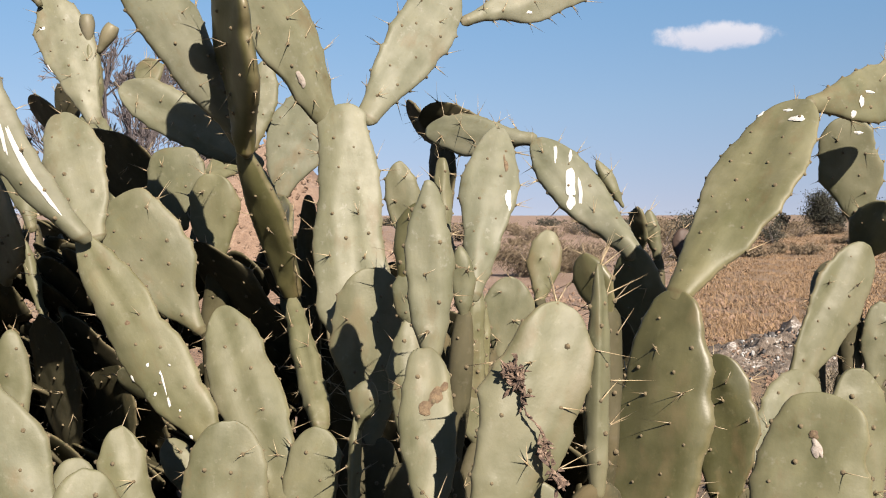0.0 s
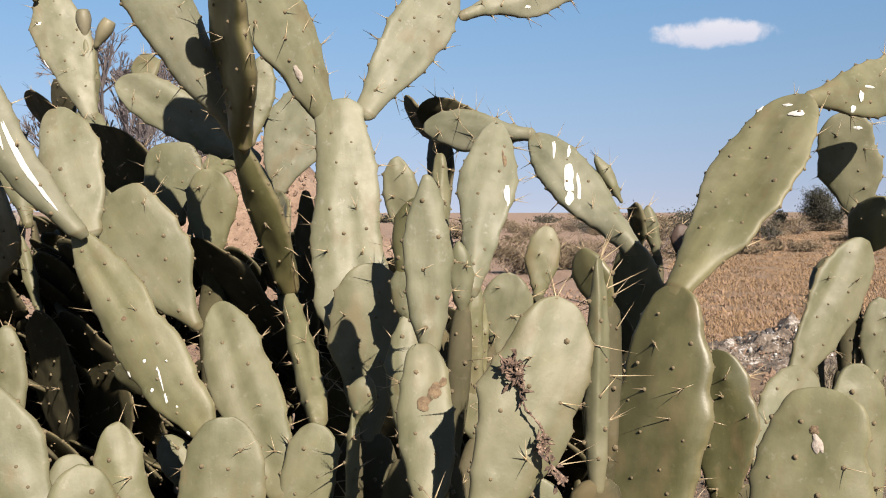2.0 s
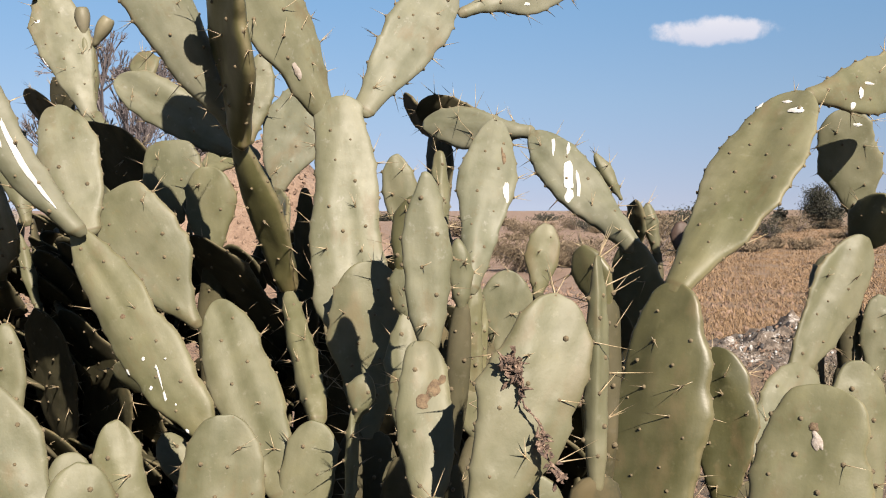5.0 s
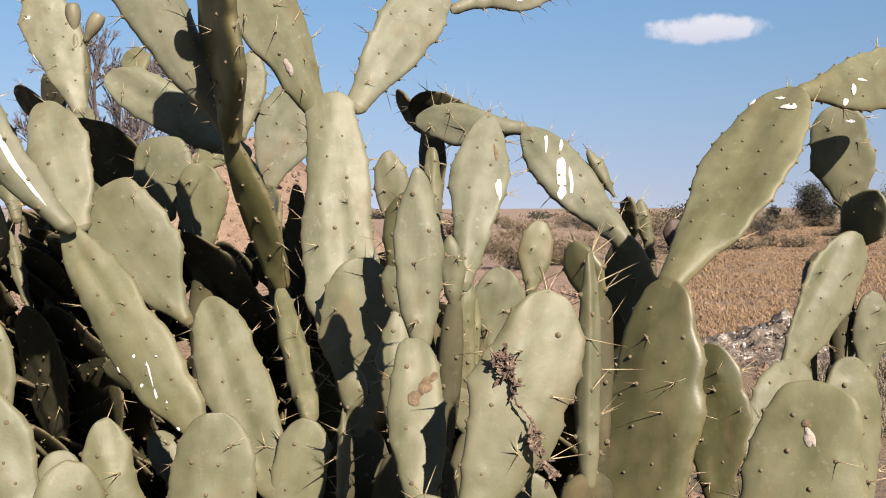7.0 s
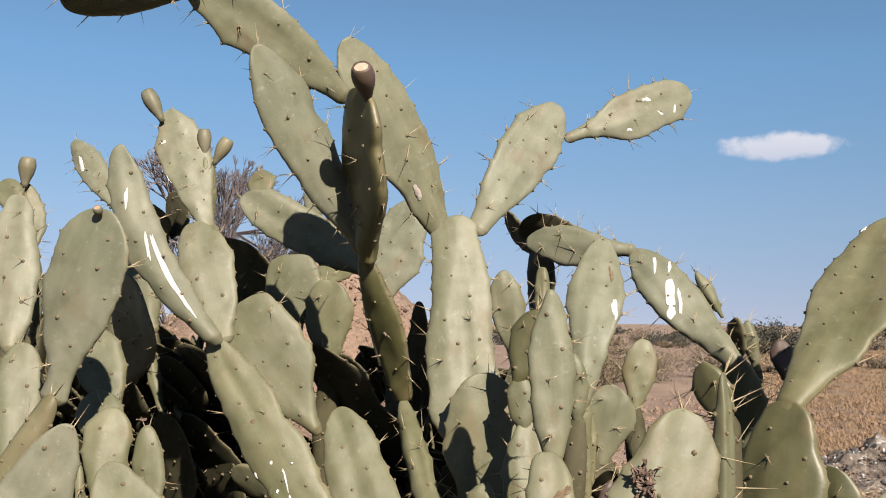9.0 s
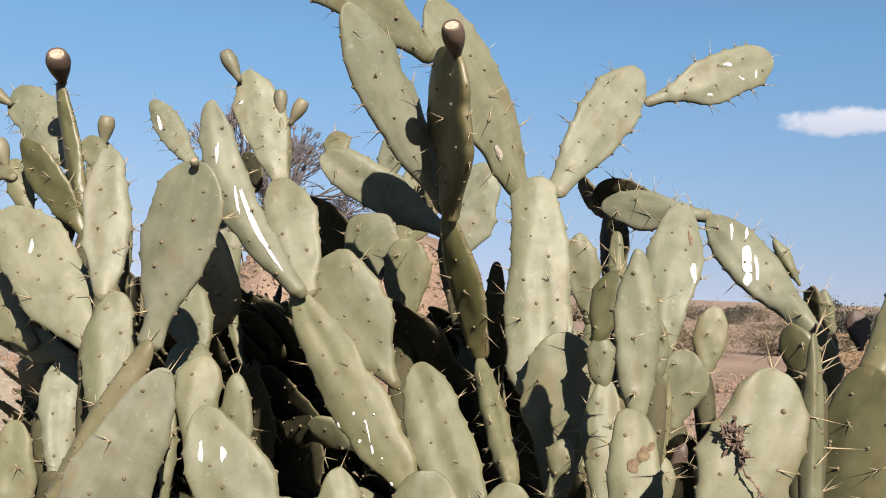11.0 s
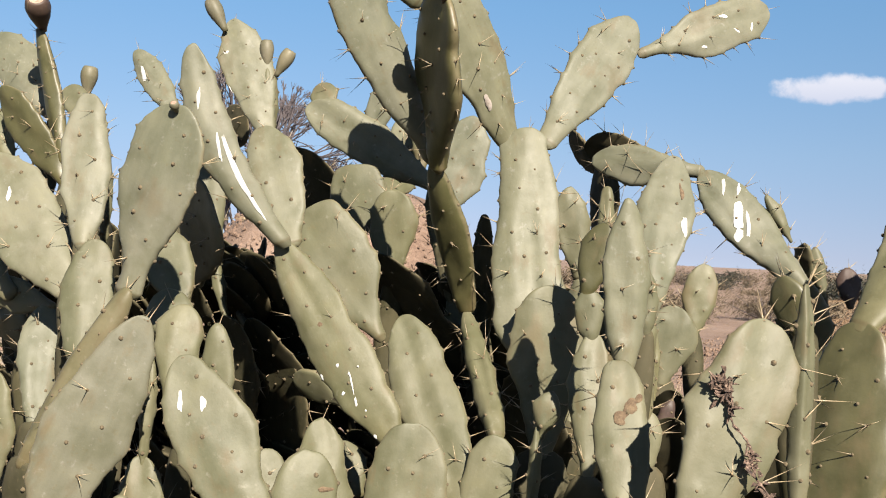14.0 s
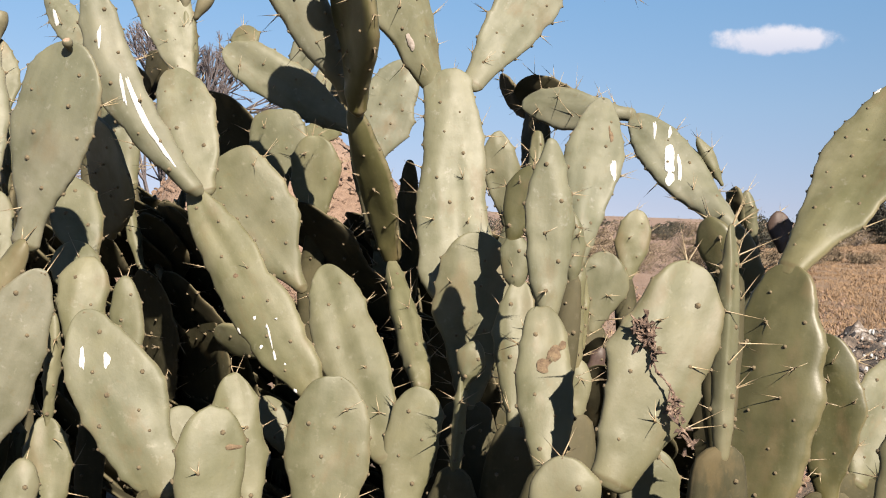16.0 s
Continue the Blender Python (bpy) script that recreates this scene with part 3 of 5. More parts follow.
def heap_lift(x, y):
    return 0.46 * math.exp(-((x - 4.4) / 1.1) ** 2 - ((y - 10.9) / 0.75) ** 2)


scatter("soil_clods", SOIL, "crumbled reddish clods strewn over the ground", "soil", 6500, lambda r: ((lambda y: (r.uniform(-0.62, 0.36) * y, y, 0))(5 + 20 * r.random() ** 1.3)), 0.045, 11)
scatter("bank_stones", SOIL, "pinkish stones and clods on the earth bank", "stone", 2600, lambda r: (r.gauss(-3.6, 2.6), r.uniform(9.5, 13.2), 0), 0.035, 12)


def heap():
    bm = bmesh.new()
    rows = []
    for i in range(70):
        row = []
        for k in range(70):
            x, y = 1.9 + 5.0 * i / 69, 9.1 + 3.4 * k / 69
            h = heap_lift(x, y)
            z = rise(x, y) + h * (1 + 0.5 * noise.noise(Vector((x * 5, y * 5, 1)))) + (0.10 * noise.noise(Vector((x * 6, y * 6, 4))) + 0.07 * abs(noise.noise(Vector((x * 17, y * 17, 9))))) * min(h / 0.05, 1) - 0.02
            row.append(bm.verts.new((x, y, z)))
        rows.append(row)
    for a, b in zip(rows, rows[1:]):
        for k in range(69):
            bm.faces.new((a[k], b[k], b[k + 1], a[k + 1]))
    bmesh.ops.recalc_face_normals(bm, faces=bm.faces)
    tagged(mesh_object("rubble_heap", bm, ASH), "heap of grey ash and burnt rubble on the soil", "rubble", kind="stuff")


heap()
heap_spot = lambda r: (lambda x, y: (x, y, heap_lift(x, y)))(r.gauss(4.2, 0.9), r.gauss(10.5, 0.5))
scatter("rubble_stones", SOIL, "brown clods and crumbled rubble on the heap", "rubble", 1500, heap_spot, 0.014, 13)
scatter("ash_lumps", ASH, "grey ash lumps on the heap", "rubble", 1500, heap_spot, 0.012, 17)
scatter("white_litter", LITTER, "scraps of white litter on the rubble", "litter", 170, heap_spot, 0.026, 14)
scatter("charred_litter", SOOT, "charred black litter on the rubble", "litter", 120, heap_spot, 0.032, 15)


def bush(at, radius, height, material, label, seed, leaves=1500, leaf=0.06, slim=0.55, name="bush"):
    """A bush of limbs with a crown of many small leaves in uneven clumps."""
    rng = random.Random(seed)
    root = tagged(placed(name, (at[0], at[1], rise(*at) - 0.03)), label, "bush", "bushes on the plain")
    wood, crown = bmesh.new(), bmesh.new()
    tips = []
    for _ in range(16):
        a, lean = rng.uniform(0, 6.28), rng.uniform(0.1, 1.0)
        way = Vector((math.cos(a) * lean * radius, math.sin(a) * lean * radius, height * rng.uniform(0.45, 0.92) * (1.1 - 0.3 * lean)))
        cone(wood, Vector((0, 0, 0)), way.normalized(), way.length, height * 0.02, 5)
        tips.append((way, rng.uniform(0.25, 0.5)))
    for _ in range(leaves):
        way, spread = rng.choice(tips)
        p = way * rng.uniform(0.22, 1.02) + Vector((rng.gauss(0, 1), rng.gauss(0, 1), rng.gauss(0, 0.8))) * spread * min(radius, height) * 0.42
        if p.z < 0.04:
            continue
        n = Vector((rng.gauss(0, 1), rng.gauss(0, 1), rng.gauss(0, 1))).normalized()
        u = n.orthogonal().normalized() * leaf * rng.uniform(0.5, 1.3)
        v = n.cross(u) * slim
        crown.faces.new([crown.verts.new(p + q) for q in (-u, -v, u, v)])
    part("branchwork", wood, BARK, root)
    part("crown", crown, material, root, smooth=False)


def bare_tree(at, height, spread, seed):
    """A leafless thorn tree: forking limbs down to fine twigs."""
    rng = random.Random(seed)
    root = tagged(placed("bare_tree", (at[0], at[1], rise(*at) - 0.05)), "leafless grey thorn tree with a dense mesh of twigs", "tree")
    trunk, twigs = bmesh.new(), bmesh.new()

    def grow(bm, p, way, length, radius, level):
        end = p + way * length
        side = way.orthogonal().normalized()
        other = way.cross(side)
        n = 6 if level < 2 else 3
        rings = [[bm.verts.new(q + r * (math.cos(6.283 * k / n) * side + math.sin(6.283 * k / n) * other)) for k in range(n)] for q, r in ((p, radius), (end, radius * 0.68))]
        for k in range(n):
            bm.faces.new((rings[0][k], rings[0][(k + 1) % n], rings[1][(k + 1) % n], rings[1][k]))
        if level < 7:
            for _ in range(3 if level < 6 else 4):
                lean = Vector((rng.gauss(0, 1) * spread, rng.gauss(0, 1) * spread, rng.gauss(0.12, 0.6)))
                grow(trunk if level < 1 else twigs, end, (way + lean * 0.62).normalized(), length * rng.uniform(0.60, 0.80), max(radius * 0.62, 0.007), level + 1)

    grow(trunk, Vector((0, 0, 0)), Vector((0.05, 0, 1)), height * 0.26, height * 0.027, 0)
    for k in range(4):
        a = k * 1.7 + 0.4
        grow(trunk, Vector((0, 0, height * 0.04)), Vector((0.55 * math.cos(a), 0.55 * math.sin(a), 1)).normalized(), height * rng.uniform(0.16, 0.24), height * 0.016, 1)
    part("trunk", trunk, BARK, root)
    part("twig_growth", twigs, BARK, root, smooth=False)


def far_at(px, dist):
    """Plan place of something seen that share of the way across (tangent) at that distance ahead."""
    return (px * dist, dist)


bush(far_at(0.388, 100), 2.6, 4.3, LEAF, "dense dark-green bush on the dry plain", 21, 26000, 0.085)
bush(far_at(0.3465, 104), 0.85, 2.4, LEAF, "dark rounded bush beside a larger one", 22, 4000, 0.09)
bush(far_at(0.462, 95), 3.2, 4.6, LEAF, "tall dark bush behind the cactus", 23, 22000, 0.085)
bush(far_at(0.095, 29), 1.4, 1.2, SHRUB, "dusty brown shrub with sparse twigs", 24, 7500, 0.075, 0.12)
bush(far_at(0.135, 32), 1.9, 1.15, SHRUB, "low dusty shrub on the plain", 25, 9000, 0.075, 0.12)
bush(far_at(0.215, 36), 2.4, 1.7, SHRUB, "spreading dusty shrub on the plain", 26, 6000, 0.08, 0.12)
bush(far_at(0.26, 70), 3.0, 2.3, LEAF, "distant dark tree clump", 27, 5000, 0.09)
rng_far = random.Random(8)
for i in range(16):
    bush(far_at(-0.05 + 0.04 * i + rng_far.uniform(-0.015, 0.015), rng_far.uniform(110, 190)), rng_far.uniform(2.5, 5), rng_far.uniform(1.0, 1.9), rng_far.choice((LEAF, SHRUB)), "small far bush along the horizon", 40 + i, 1500, 0.14)
for i in range(18):
    bush(far_at(0.06 + 0.026 * i + rng_far.uniform(-0.015, 0.015), rng_far.uniform(42, 95)), rng_far.uniform(0.7, 1.9), rng_far.uniform(0.35, 0.8), SHRUB, "low dry shrub on the open plain", 70 + i, 1500, 0.13, 0.14)
for i in range(26):
    bush(far_at(0.0 + 0.022 * i + rng_far.uniform(-0.012, 0.012), rng_far.uniform(62, 105)), rng_far.uniform(1.2, 2.6), rng_far.uniform(1.0, 2.1), rng_far.choice((LEAF, SHRUB, SHRUB)), "dusty shrub in the scrub along the horizon", 120 + i, 1800, 0.10, 0.25)
bare_tree((-6.75, 20.5), 6.4, 0.36, 4)


def cloud_bank():
    """One small fair-weather cloud, so far off that it does not shift."""
    mat = bpy.data.materials.new("cloud_vapour")
    mat.use_nodes = True
    tree = mat.node_tree
    tree.nodes.clear()
    at = add(tree, "ShaderNodeTexCoord").outputs["Object"]
    puff = noise_of(tree, at, 0.014, 6.0, 0.58)
    xyz = add(tree, "ShaderNodeSeparateXYZ", {0: at})
    # a flat foot, a domed top and thin ends
    x2 = add(tree, "ShaderNodeMath", {0: add(tree, "ShaderNodeMath", {0: xyz.outputs[0], 1: 1 / 178.0}, operation="MULTIPLY").outputs[0], 1: 2.0}, operation="POWER").outputs[0]
    up = add(tree, "ShaderNodeMapRange", {"Value": xyz.outputs[2], "From Min": -32.0, "From Max": 58.0, "To Min": -1.0, "To Max": 1.0}, clamp=False).outputs[0]
    up2 = add(tree, "ShaderNodeMath", {0: up, 1: 2.0}, operation="POWER").outputs[0]
    body = add(tree, "ShaderNodeMath", {0: add(tree, "ShaderNodeMath", {0: x2, 1: up2}, operation="ADD").outputs[0], 1: -1.0}, operation="MULTIPLY").outputs[0]
    dense = add(tree, "ShaderNodeMath", {0: body, 1: add(tree, "ShaderNodeMath", {0: puff, 1: 2.2}, operation="MULTIPLY").outputs[0]}, operation="ADD").outputs[0]
    alpha = add(tree, "ShaderNodeMapRange", {"Value": dense, "From Min": -0.02, "From Max": 0.85, "To Min": 0.0, "To Max": 0.92}, interpolation_type="SMOOTHSTEP").outputs[0]
    # cloud's sunlight is emitted: shaded foot and lit top put into the ramp
    tone = ramp(tree, add(tree, "ShaderNodeMapRange", {"Value": xyz.outputs[2], "From Min": -45.0, "From Max": 40.0}).outputs[0], ((0.0, (0.17, 0.178, 0.215)), (1.0, (0.225, 0.222, 0.242))))
    glow = add(tree, "ShaderNodeEmission", {"Color": tone, "Strength": 1.0})
    clear = add(tree, "ShaderNodeBsdfTransparent")
    mix = add(tree, "ShaderNodeMixShader", {0: alpha, 1: clear.outputs[0], 2: glow.outputs[0]})
    add(tree, "ShaderNodeOutputMaterial", {0: mix.outputs[0]})
    bm = bmesh.new()
    n = 24
    rows = [[bm.verts.new((230 * (2 * i / n - 1), 30 * math.cos(3 * i / n), 110 * (2 * k / 8 - 1))) for k in range(9)] for i in range(n + 1)]
    for a, b in zip(rows, rows[1:]):
        for k in range(8):
            bm.faces.new((a[k], b[k], b[k + 1], a[k + 1]))
    ob = tagged(mesh_object("cloud", bm, mat), "small white fair-weather cloud in the blue sky", "cloud", kind="structure")
    ob.location = (CLOUD[0], CLOUD[1], CLOUD[2])


CLOUD = (815.0, 2940.0, 556.0)
cloud_bank()


def rag(at, broad, deep, material, label, seed):
    """A crumpled scrap of cloth lying on the soil."""
    bm = bmesh.new()
    n = 14
    rows = []
    for i in range(n):
        row = []
        for k in range(n):
            u, v = 2 * i / (n - 1) - 1, 2 * k / (n - 1) - 1
            x, y = u * broad / 2 * (1 + 0.15 * math.sin(v * 4 + seed)), v * deep / 2 * (1 + 0.2 * math.sin(u * 3 + seed))
            fold = 0.10 * abs(noise.noise(Vector((u * 1.6, v * 1.6, seed)))) + 0.05 * abs(noise.noise(Vector((u * 4, v * 4, seed))))
            row.append(bm.verts.new((x, y, rise(at[0] + x, at[1] + y) - rise(*at) + 0.012 + fold)))
        rows.append(row)
    top = [bm.faces.new((rows[i][k], rows[i + 1][k], rows[i + 1][k + 1], rows[i][k + 1])) for i in range(n - 1) for k in range(n - 1)]
    bmesh.ops.recalc_face_normals(bm, faces=bm.faces)
    bmesh.ops.solidify(bm, geom=top, thickness=0.004)
    ob = tagged(mesh_object("cloth_scrap", bm, material), label, "rag")
    ob.location = (at[0], at[1], rise(*at))


rag((-4.68, 7.45), 0.42, 0.3, CLOTH, "scrap of green cloth lying on the soil", 2.0)


# ---- cacti ----
MIDDLE = plant((-0.35, 2.75, 0.0), "tall grey-green prickly pear cactus with spiny forked pads")
LEFT = plant((-1.25, 2.55, 0.0), "dense prickly pear cactus bearing small unripe fruit")
RIGHT = plant((0.75, 2.45, 0.0), "prickly pear cactus with large olive pads")
FRONT = plant((0.10, 2.15, 0.0), "low prickly pear cactus with broad long-spined pads")

# the forked middle plant
pad(MIDDLE, (-0.215, 2.440, 1.266), (-0.260, 2.580, 1.866), 0.181, (0.05, -0.97, 0.23), thick=0.036, top=0.7, skin=SKIN_PALE, wide=0.34, neck=0.45, blunt=0.55, thorny=0.25, taper=0.5, name='P1')
pad(MIDDLE, (-0.297, 2.590, 1.828), (-0.545, 2.360, 2.304), 0.168, (0.54, -0.83, -0.06), thick=0.03, skin=SKIN_PALE, wide=0.55, neck=0.4, taper=0.55, thorny=0.35, name='P2')
pad(MIDDLE, (-0.206, 2.615, 1.832), (0.030, 2.850, 2.242), 0.175, (0.40, -0.87, 0.30), thick=0.03, skin=SKIN_PALE, wide=0.62, neck=0.36, blunt=0.5, thorny=0.4, name='P3')
pad(MIDDLE, (0.063, 2.840, 2.139), (0.474, 3.080, 2.341), 0.162, (0.44, -0.88, 0.15), skin=SKIN_PALE, wide=0.62, neck=0.22, taper=0.85, thorny=0.8, name='P3B')
pad(MIDDLE, (-0.464, 2.310, 1.721), (-0.456, 2.080, 2.099), 0.235, (-0.87, -0.42, -0.27), taper=0.85, neck=0.22, wide=0.6, thorny=0.3, thick=0.045, skin=SKIN_OLIVE, name='P4')
pad(MIDDLE, (-0.649, 3.350, 1.814), (-0.614, 3.400, 2.114), 0.11, (0.10, -0.98, 0.15), thorny=0.6, name='P4B')
pad(MIDDLE, (-0.489, 2.360, 1.749), (-0.722, 2.140, 2.221), 0.145, (0.62, -0.77, -0.04), thick=0.034, skin=SKIN_PALE, wide=0.6, thorny=0.55, name='P5')
pad(MIDDLE, (-0.540, 2.360, 2.149), (-0.897, 2.120, 2.408), 0.160, (0.39, -0.88, -0.28), skin=SKIN_PALE, wide=0.6, neck=0.35, thorny=0.6, name='P6')
pad(MIDDLE, (-0.858, 2.110, 2.352), (-1.130, 1.980, 2.281), 0.125, (0.37, -0.30, -0.88), wide=0.6, thorny=0.6, thick=0.04, name='P7')
pad(MIDDLE, (-0.395, 2.580, 1.363), (-0.477, 2.330, 1.743), 0.100, (-0.48, -0.68, -0.55), wide=0.55, thick=0.05, neck=0.45, blunt=0.5, skin=SKIN_OLIVE, taper=0.5, name='P8')
pad(MIDDLE, (-0.287, 2.300, 1.071), (-0.397, 2.570, 1.363), 0.065, (-0.23, -0.76, 0.61), wide=0.5, thick=0.04, neck=0.45, blunt=0.4, thorny=0.8, taper=0.4, name='P9')
pad(MIDDLE, (-0.325, 2.180, 0.774), (-0.281, 2.220, 1.088), 0.128, (0.02, -0.99, 0.12), wide=0.62, blunt=0.42, taper=0.5, name='P10')
pad(MIDDLE, (-0.178, 2.370, 1.013), (-0.170, 2.380, 1.446), 0.182, (0.09, -1.00, 0.02), wide=0.62, blunt=0.45, thorny=0.6, taper=0.6, long=0.06, name='P11')
pad(MIDDLE, (0.076, 2.420, 1.374), (0.154, 2.670, 1.816), 0.136, (0.08, -0.87, 0.48), skin=SKIN_PALE, wide=0.6, blunt=0.45, name='P14')
pad(MIDDLE, (-0.093, 2.250, 1.423), (-0.049, 2.250, 1.602), 0.077, (-0.24, -0.97, 0.06), skin=SKIN_OLIVE, thorny=0.7, name='P15')
pad(MIDDLE, (-0.074, 2.240, 1.314), (-0.085, 2.250, 1.448), 0.067, (-0.01, -1.00, 0.07), skin=SKIN, thorny=0.6, name='P15B')
pad(MIDDLE, (-0.075, 2.140, 1.002), (-0.070, 2.240, 1.344), 0.095, (0.00, -0.96, 0.28), skin=SKIN, thorny=0.6, name='P15C')
# stalk in shadow, with the shadow put into its skin colour
pad(MIDDLE, (-0.003, 3.240, 1.583), (-0.011, 3.270, 1.879), 0.170, (-0.89, -0.44, -0.12), skin=SKIN_SHADED, thick=0.02, blunt=0.25, wide=0.5, taper=0.3, thorny=0.2, name='P18')
pad(MIDDLE, (0.006, 3.080, 1.489), (-0.004, 3.100, 1.761), 0.055, (0.08, -0.99, 0.08), thick=0.04, blunt=0.3, taper=0.35, name='P18B')
pad(MIDDLE, (-0.092, 2.860, 1.468), (-0.132, 2.860, 1.734), 0.098, (0.00, -1.00, 0.00), thorny=0.5, name='P20')
pad(MIDDLE, (-0.576, 3.450, 1.653), (-0.471, 3.490, 2.033), 0.191, (0.03, -0.99, 0.10), skin=SKIN_PALE, wide=0.55, blunt=0.5, name='P21')
pad(MIDDLE, (-0.549, 2.930, 1.731), (-0.959, 2.920, 1.963), 0.150, (0.04, -1.00, 0.03), skin=SKIN_PALE, wide=0.58, blunt=0.42, name='P22')
pad(MIDDLE, (-1.019, 3.420, 2.008), (-1.049, 3.480, 2.137), 0.099, (-0.09, -0.91, 0.40), blunt=0.45, thorny=0.9, name='P23')
pad(MIDDLE, (-0.872, 3.600, 1.954), (-0.834, 3.600, 2.166), 0.110, (0.00, -1.00, 0.00), skin=SKIN_PALE, name='P24')
pad(MIDDLE, (-0.719, 3.500, 1.808), (-0.738, 3.500, 2.026), 0.113, (0.00, -1.00, 0.00), skin=SKIN_PALE, name='P24B')
pad(MIDDLE, (-0.757, 3.120, 1.680), (-0.686, 3.400, 1.825), 0.102, (0.38, -0.50, 0.78), name='P24C')
pad(MIDDLE, (-0.736, 3.400, 1.794), (-0.867, 3.580, 1.937), 0.093, (-0.46, -0.73, 0.50), name='K1')
pad(MIDDLE, (-0.865, 3.570, 1.927), (-1.028, 3.460, 2.005), 0.086, (0.47, -0.85, -0.23), name='K2')
pad(MIDDLE, (-0.483, 2.950, 1.382), (-0.554, 2.940, 1.728), 0.085, (-0.48, -0.87, -0.12), name='K3')
pad(MIDDLE, (-0.473, 3.000, 1.390), (-0.570, 3.440, 1.646), 0.105, (-0.81, -0.42, 0.41), name='K4')
pad(MIDDLE, (-0.328, 2.800, 1.001), (-0.484, 2.960, 1.387), 0.088, (-0.55, -0.83, 0.12), name='K5')
pad(MIDDLE, (-0.106, 2.700, 1.035), (-0.095, 2.860, 1.462), 0.081, (-0.52, -0.80, 0.31), name='K6')
pad(MIDDLE, (-0.014, 2.750, 1.230), (0.011, 2.820, 1.551), 0.061, (-0.33, -0.92, 0.23), name='K7')
pad(MIDDLE, (-0.747, 2.800, 1.545), (-0.781, 2.800, 1.770), 0.165, (0.00, -1.00, 0.00), blunt=0.35, top=0.3, long=0.06, name='P25')
pad(MIDDLE, (-0.627, 2.720, 1.451), (-0.641, 2.700, 1.691), 0.140, (0.00, -1.00, -0.08), thorny=0.6, blunt=0.4, name='P26')
pad(MIDDLE, (-0.613, 2.470, 1.284), (-0.850, 2.500, 1.610), 0.205, (0.02, -0.99, 0.10), taper=0.75, wide=0.62, neck=0.16, top=0.45, blunt=0.3, thorny=0.35, name='P27')
pad(MIDDLE, (-0.531, 2.215, 1.060), (-0.863, 2.320, 1.530), 0.132, (-0.01, -0.98, 0.21), wide=0.42, neck=0.4, blunt=0.42, taper=0.68, thorny=0.1, name='P28')
pad(MIDDLE, (-0.832, 2.280, 1.519), (-1.072, 2.200, 1.989), 0.109, (0.26, -0.97, -0.03), skin=SKIN_PALE, wide=0.58, neck=0.35, blunt=0.42, taper=0.6, thorny=0.3, sway=-0.085, name='P29')
pad(MIDDLE, (-0.835, 2.340, 1.517), (-0.960, 2.450, 1.829), 0.142, (-0.04, -0.95, 0.32), skin=SKIN_PALE, wide=0.55, neck=0.4, blunt=0.45, thorny=0.25, name='P29A')
pad(MIDDLE, (-0.356, 2.200, 0.922), (-0.546, 2.400, 1.349), 0.155, (-0.03, -0.91, 0.41), wide=0.55, blunt=0.42, thorny=0.2, neck=0.35, taper=0.6, name='P30')
pad(MIDDLE, (-0.492, 2.140, 0.709), (-0.480, 2.180, 1.112), 0.179, (0.09, -0.99, 0.10), wide=0.65, blunt=0.45, thorny=0.3, taper=0.55, name='P31')
pad(MIDDLE, (0.280, 3.040, 1.815), (-0.055, 3.130, 1.847), 0.122, (-0.26, -0.97, 0.04), thick=0.04, skin=SKIN_PALE, wide=0.62, neck=0.4, thorny=0.6, blunt=0.42, long=0.07, name='P16')
# hooked pad, its skin darkened to stand for shade
pad(MIDDLE, (-0.013, 3.320, 1.829), (-0.125, 3.440, 1.959), 0.140, (-0.90, -0.22, -0.38), skin=SKIN_SHADED, thick=0.02, thorny=0.5, blunt=0.3, name='P19')
pad(MIDDLE, (0.560, 2.840, 1.464), (0.283, 3.040, 1.815), 0.146, (0.02, -0.94, 0.34), thick=0.048, skin=SKIN_PALE, wide=0.58, neck=0.4, blunt=0.5, thorny=0.5, name='P17')
pad(MIDDLE, (0.538, 2.950, 1.613), (0.463, 2.950, 1.741), 0.041, (0.00, -1.00, 0.00), thorny=1.0, name='P17B')
pad(MIDDLE, (-0.200, 2.120, 0.907), (-0.188, 2.120, 1.132), 0.030, (0.26, -0.97, -0.01), blunt=0.3, taper=0.4, name='Q1')
pad(MIDDLE, (-0.180, 2.120, 1.115), (-0.162, 2.120, 1.210), 0.056, (0.00, -1.00, 0.00), thorny=0.4, taper=1.1, name='Q2')
fruit(MIDDLE, (-0.438, 2.070, 2.068), (-0.446, 1.990, 2.135), 0.0600, skin=FRUIT_RED, label="dark red ripe fruit with a pale crown")

# the left plant
pad(LEFT, (-1.275, 3.600, 1.928), (-1.469, 3.660, 2.411), 0.182, (0.19, -0.96, 0.19), skin=SKIN_PALE, wide=0.58, blunt=0.5, thorny=0.4, name='P32')
pad(LEFT, (-1.281, 3.650, 1.957), (-1.307, 3.650, 2.234), 0.062, (0.50, -0.87, 0.05), thick=0.045, blunt=0.4, thorny=0.5, name='P32N')
pad(LEFT, (-1.207, 3.500, 1.699), (-1.305, 3.620, 1.968), 0.132, (0.13, -0.89, 0.44), thorny=0.7, blunt=0.5, name='P32S')
pad(LEFT, (-1.039, 3.300, 1.242), (-1.200, 3.480, 1.692), 0.113, (-0.55, -0.82, 0.13), name='K8')
fruit(LEFT, (-1.481, 3.620, 2.355), (-1.555, 3.620, 2.486), 0.0727)
fruit(LEFT, (-1.315, 3.650, 2.215), (-1.323, 3.650, 2.338), 0.0625)
fruit(LEFT, (-1.279, 3.650, 2.189), (-1.218, 3.650, 2.300), 0.0646)
pad(LEFT, (-1.732, 3.900, 2.003), (-2.017, 4.020, 2.353), 0.117, (0.01, -0.94, 0.33), skin=SKIN_PALE, thorny=0.8, name='P33')
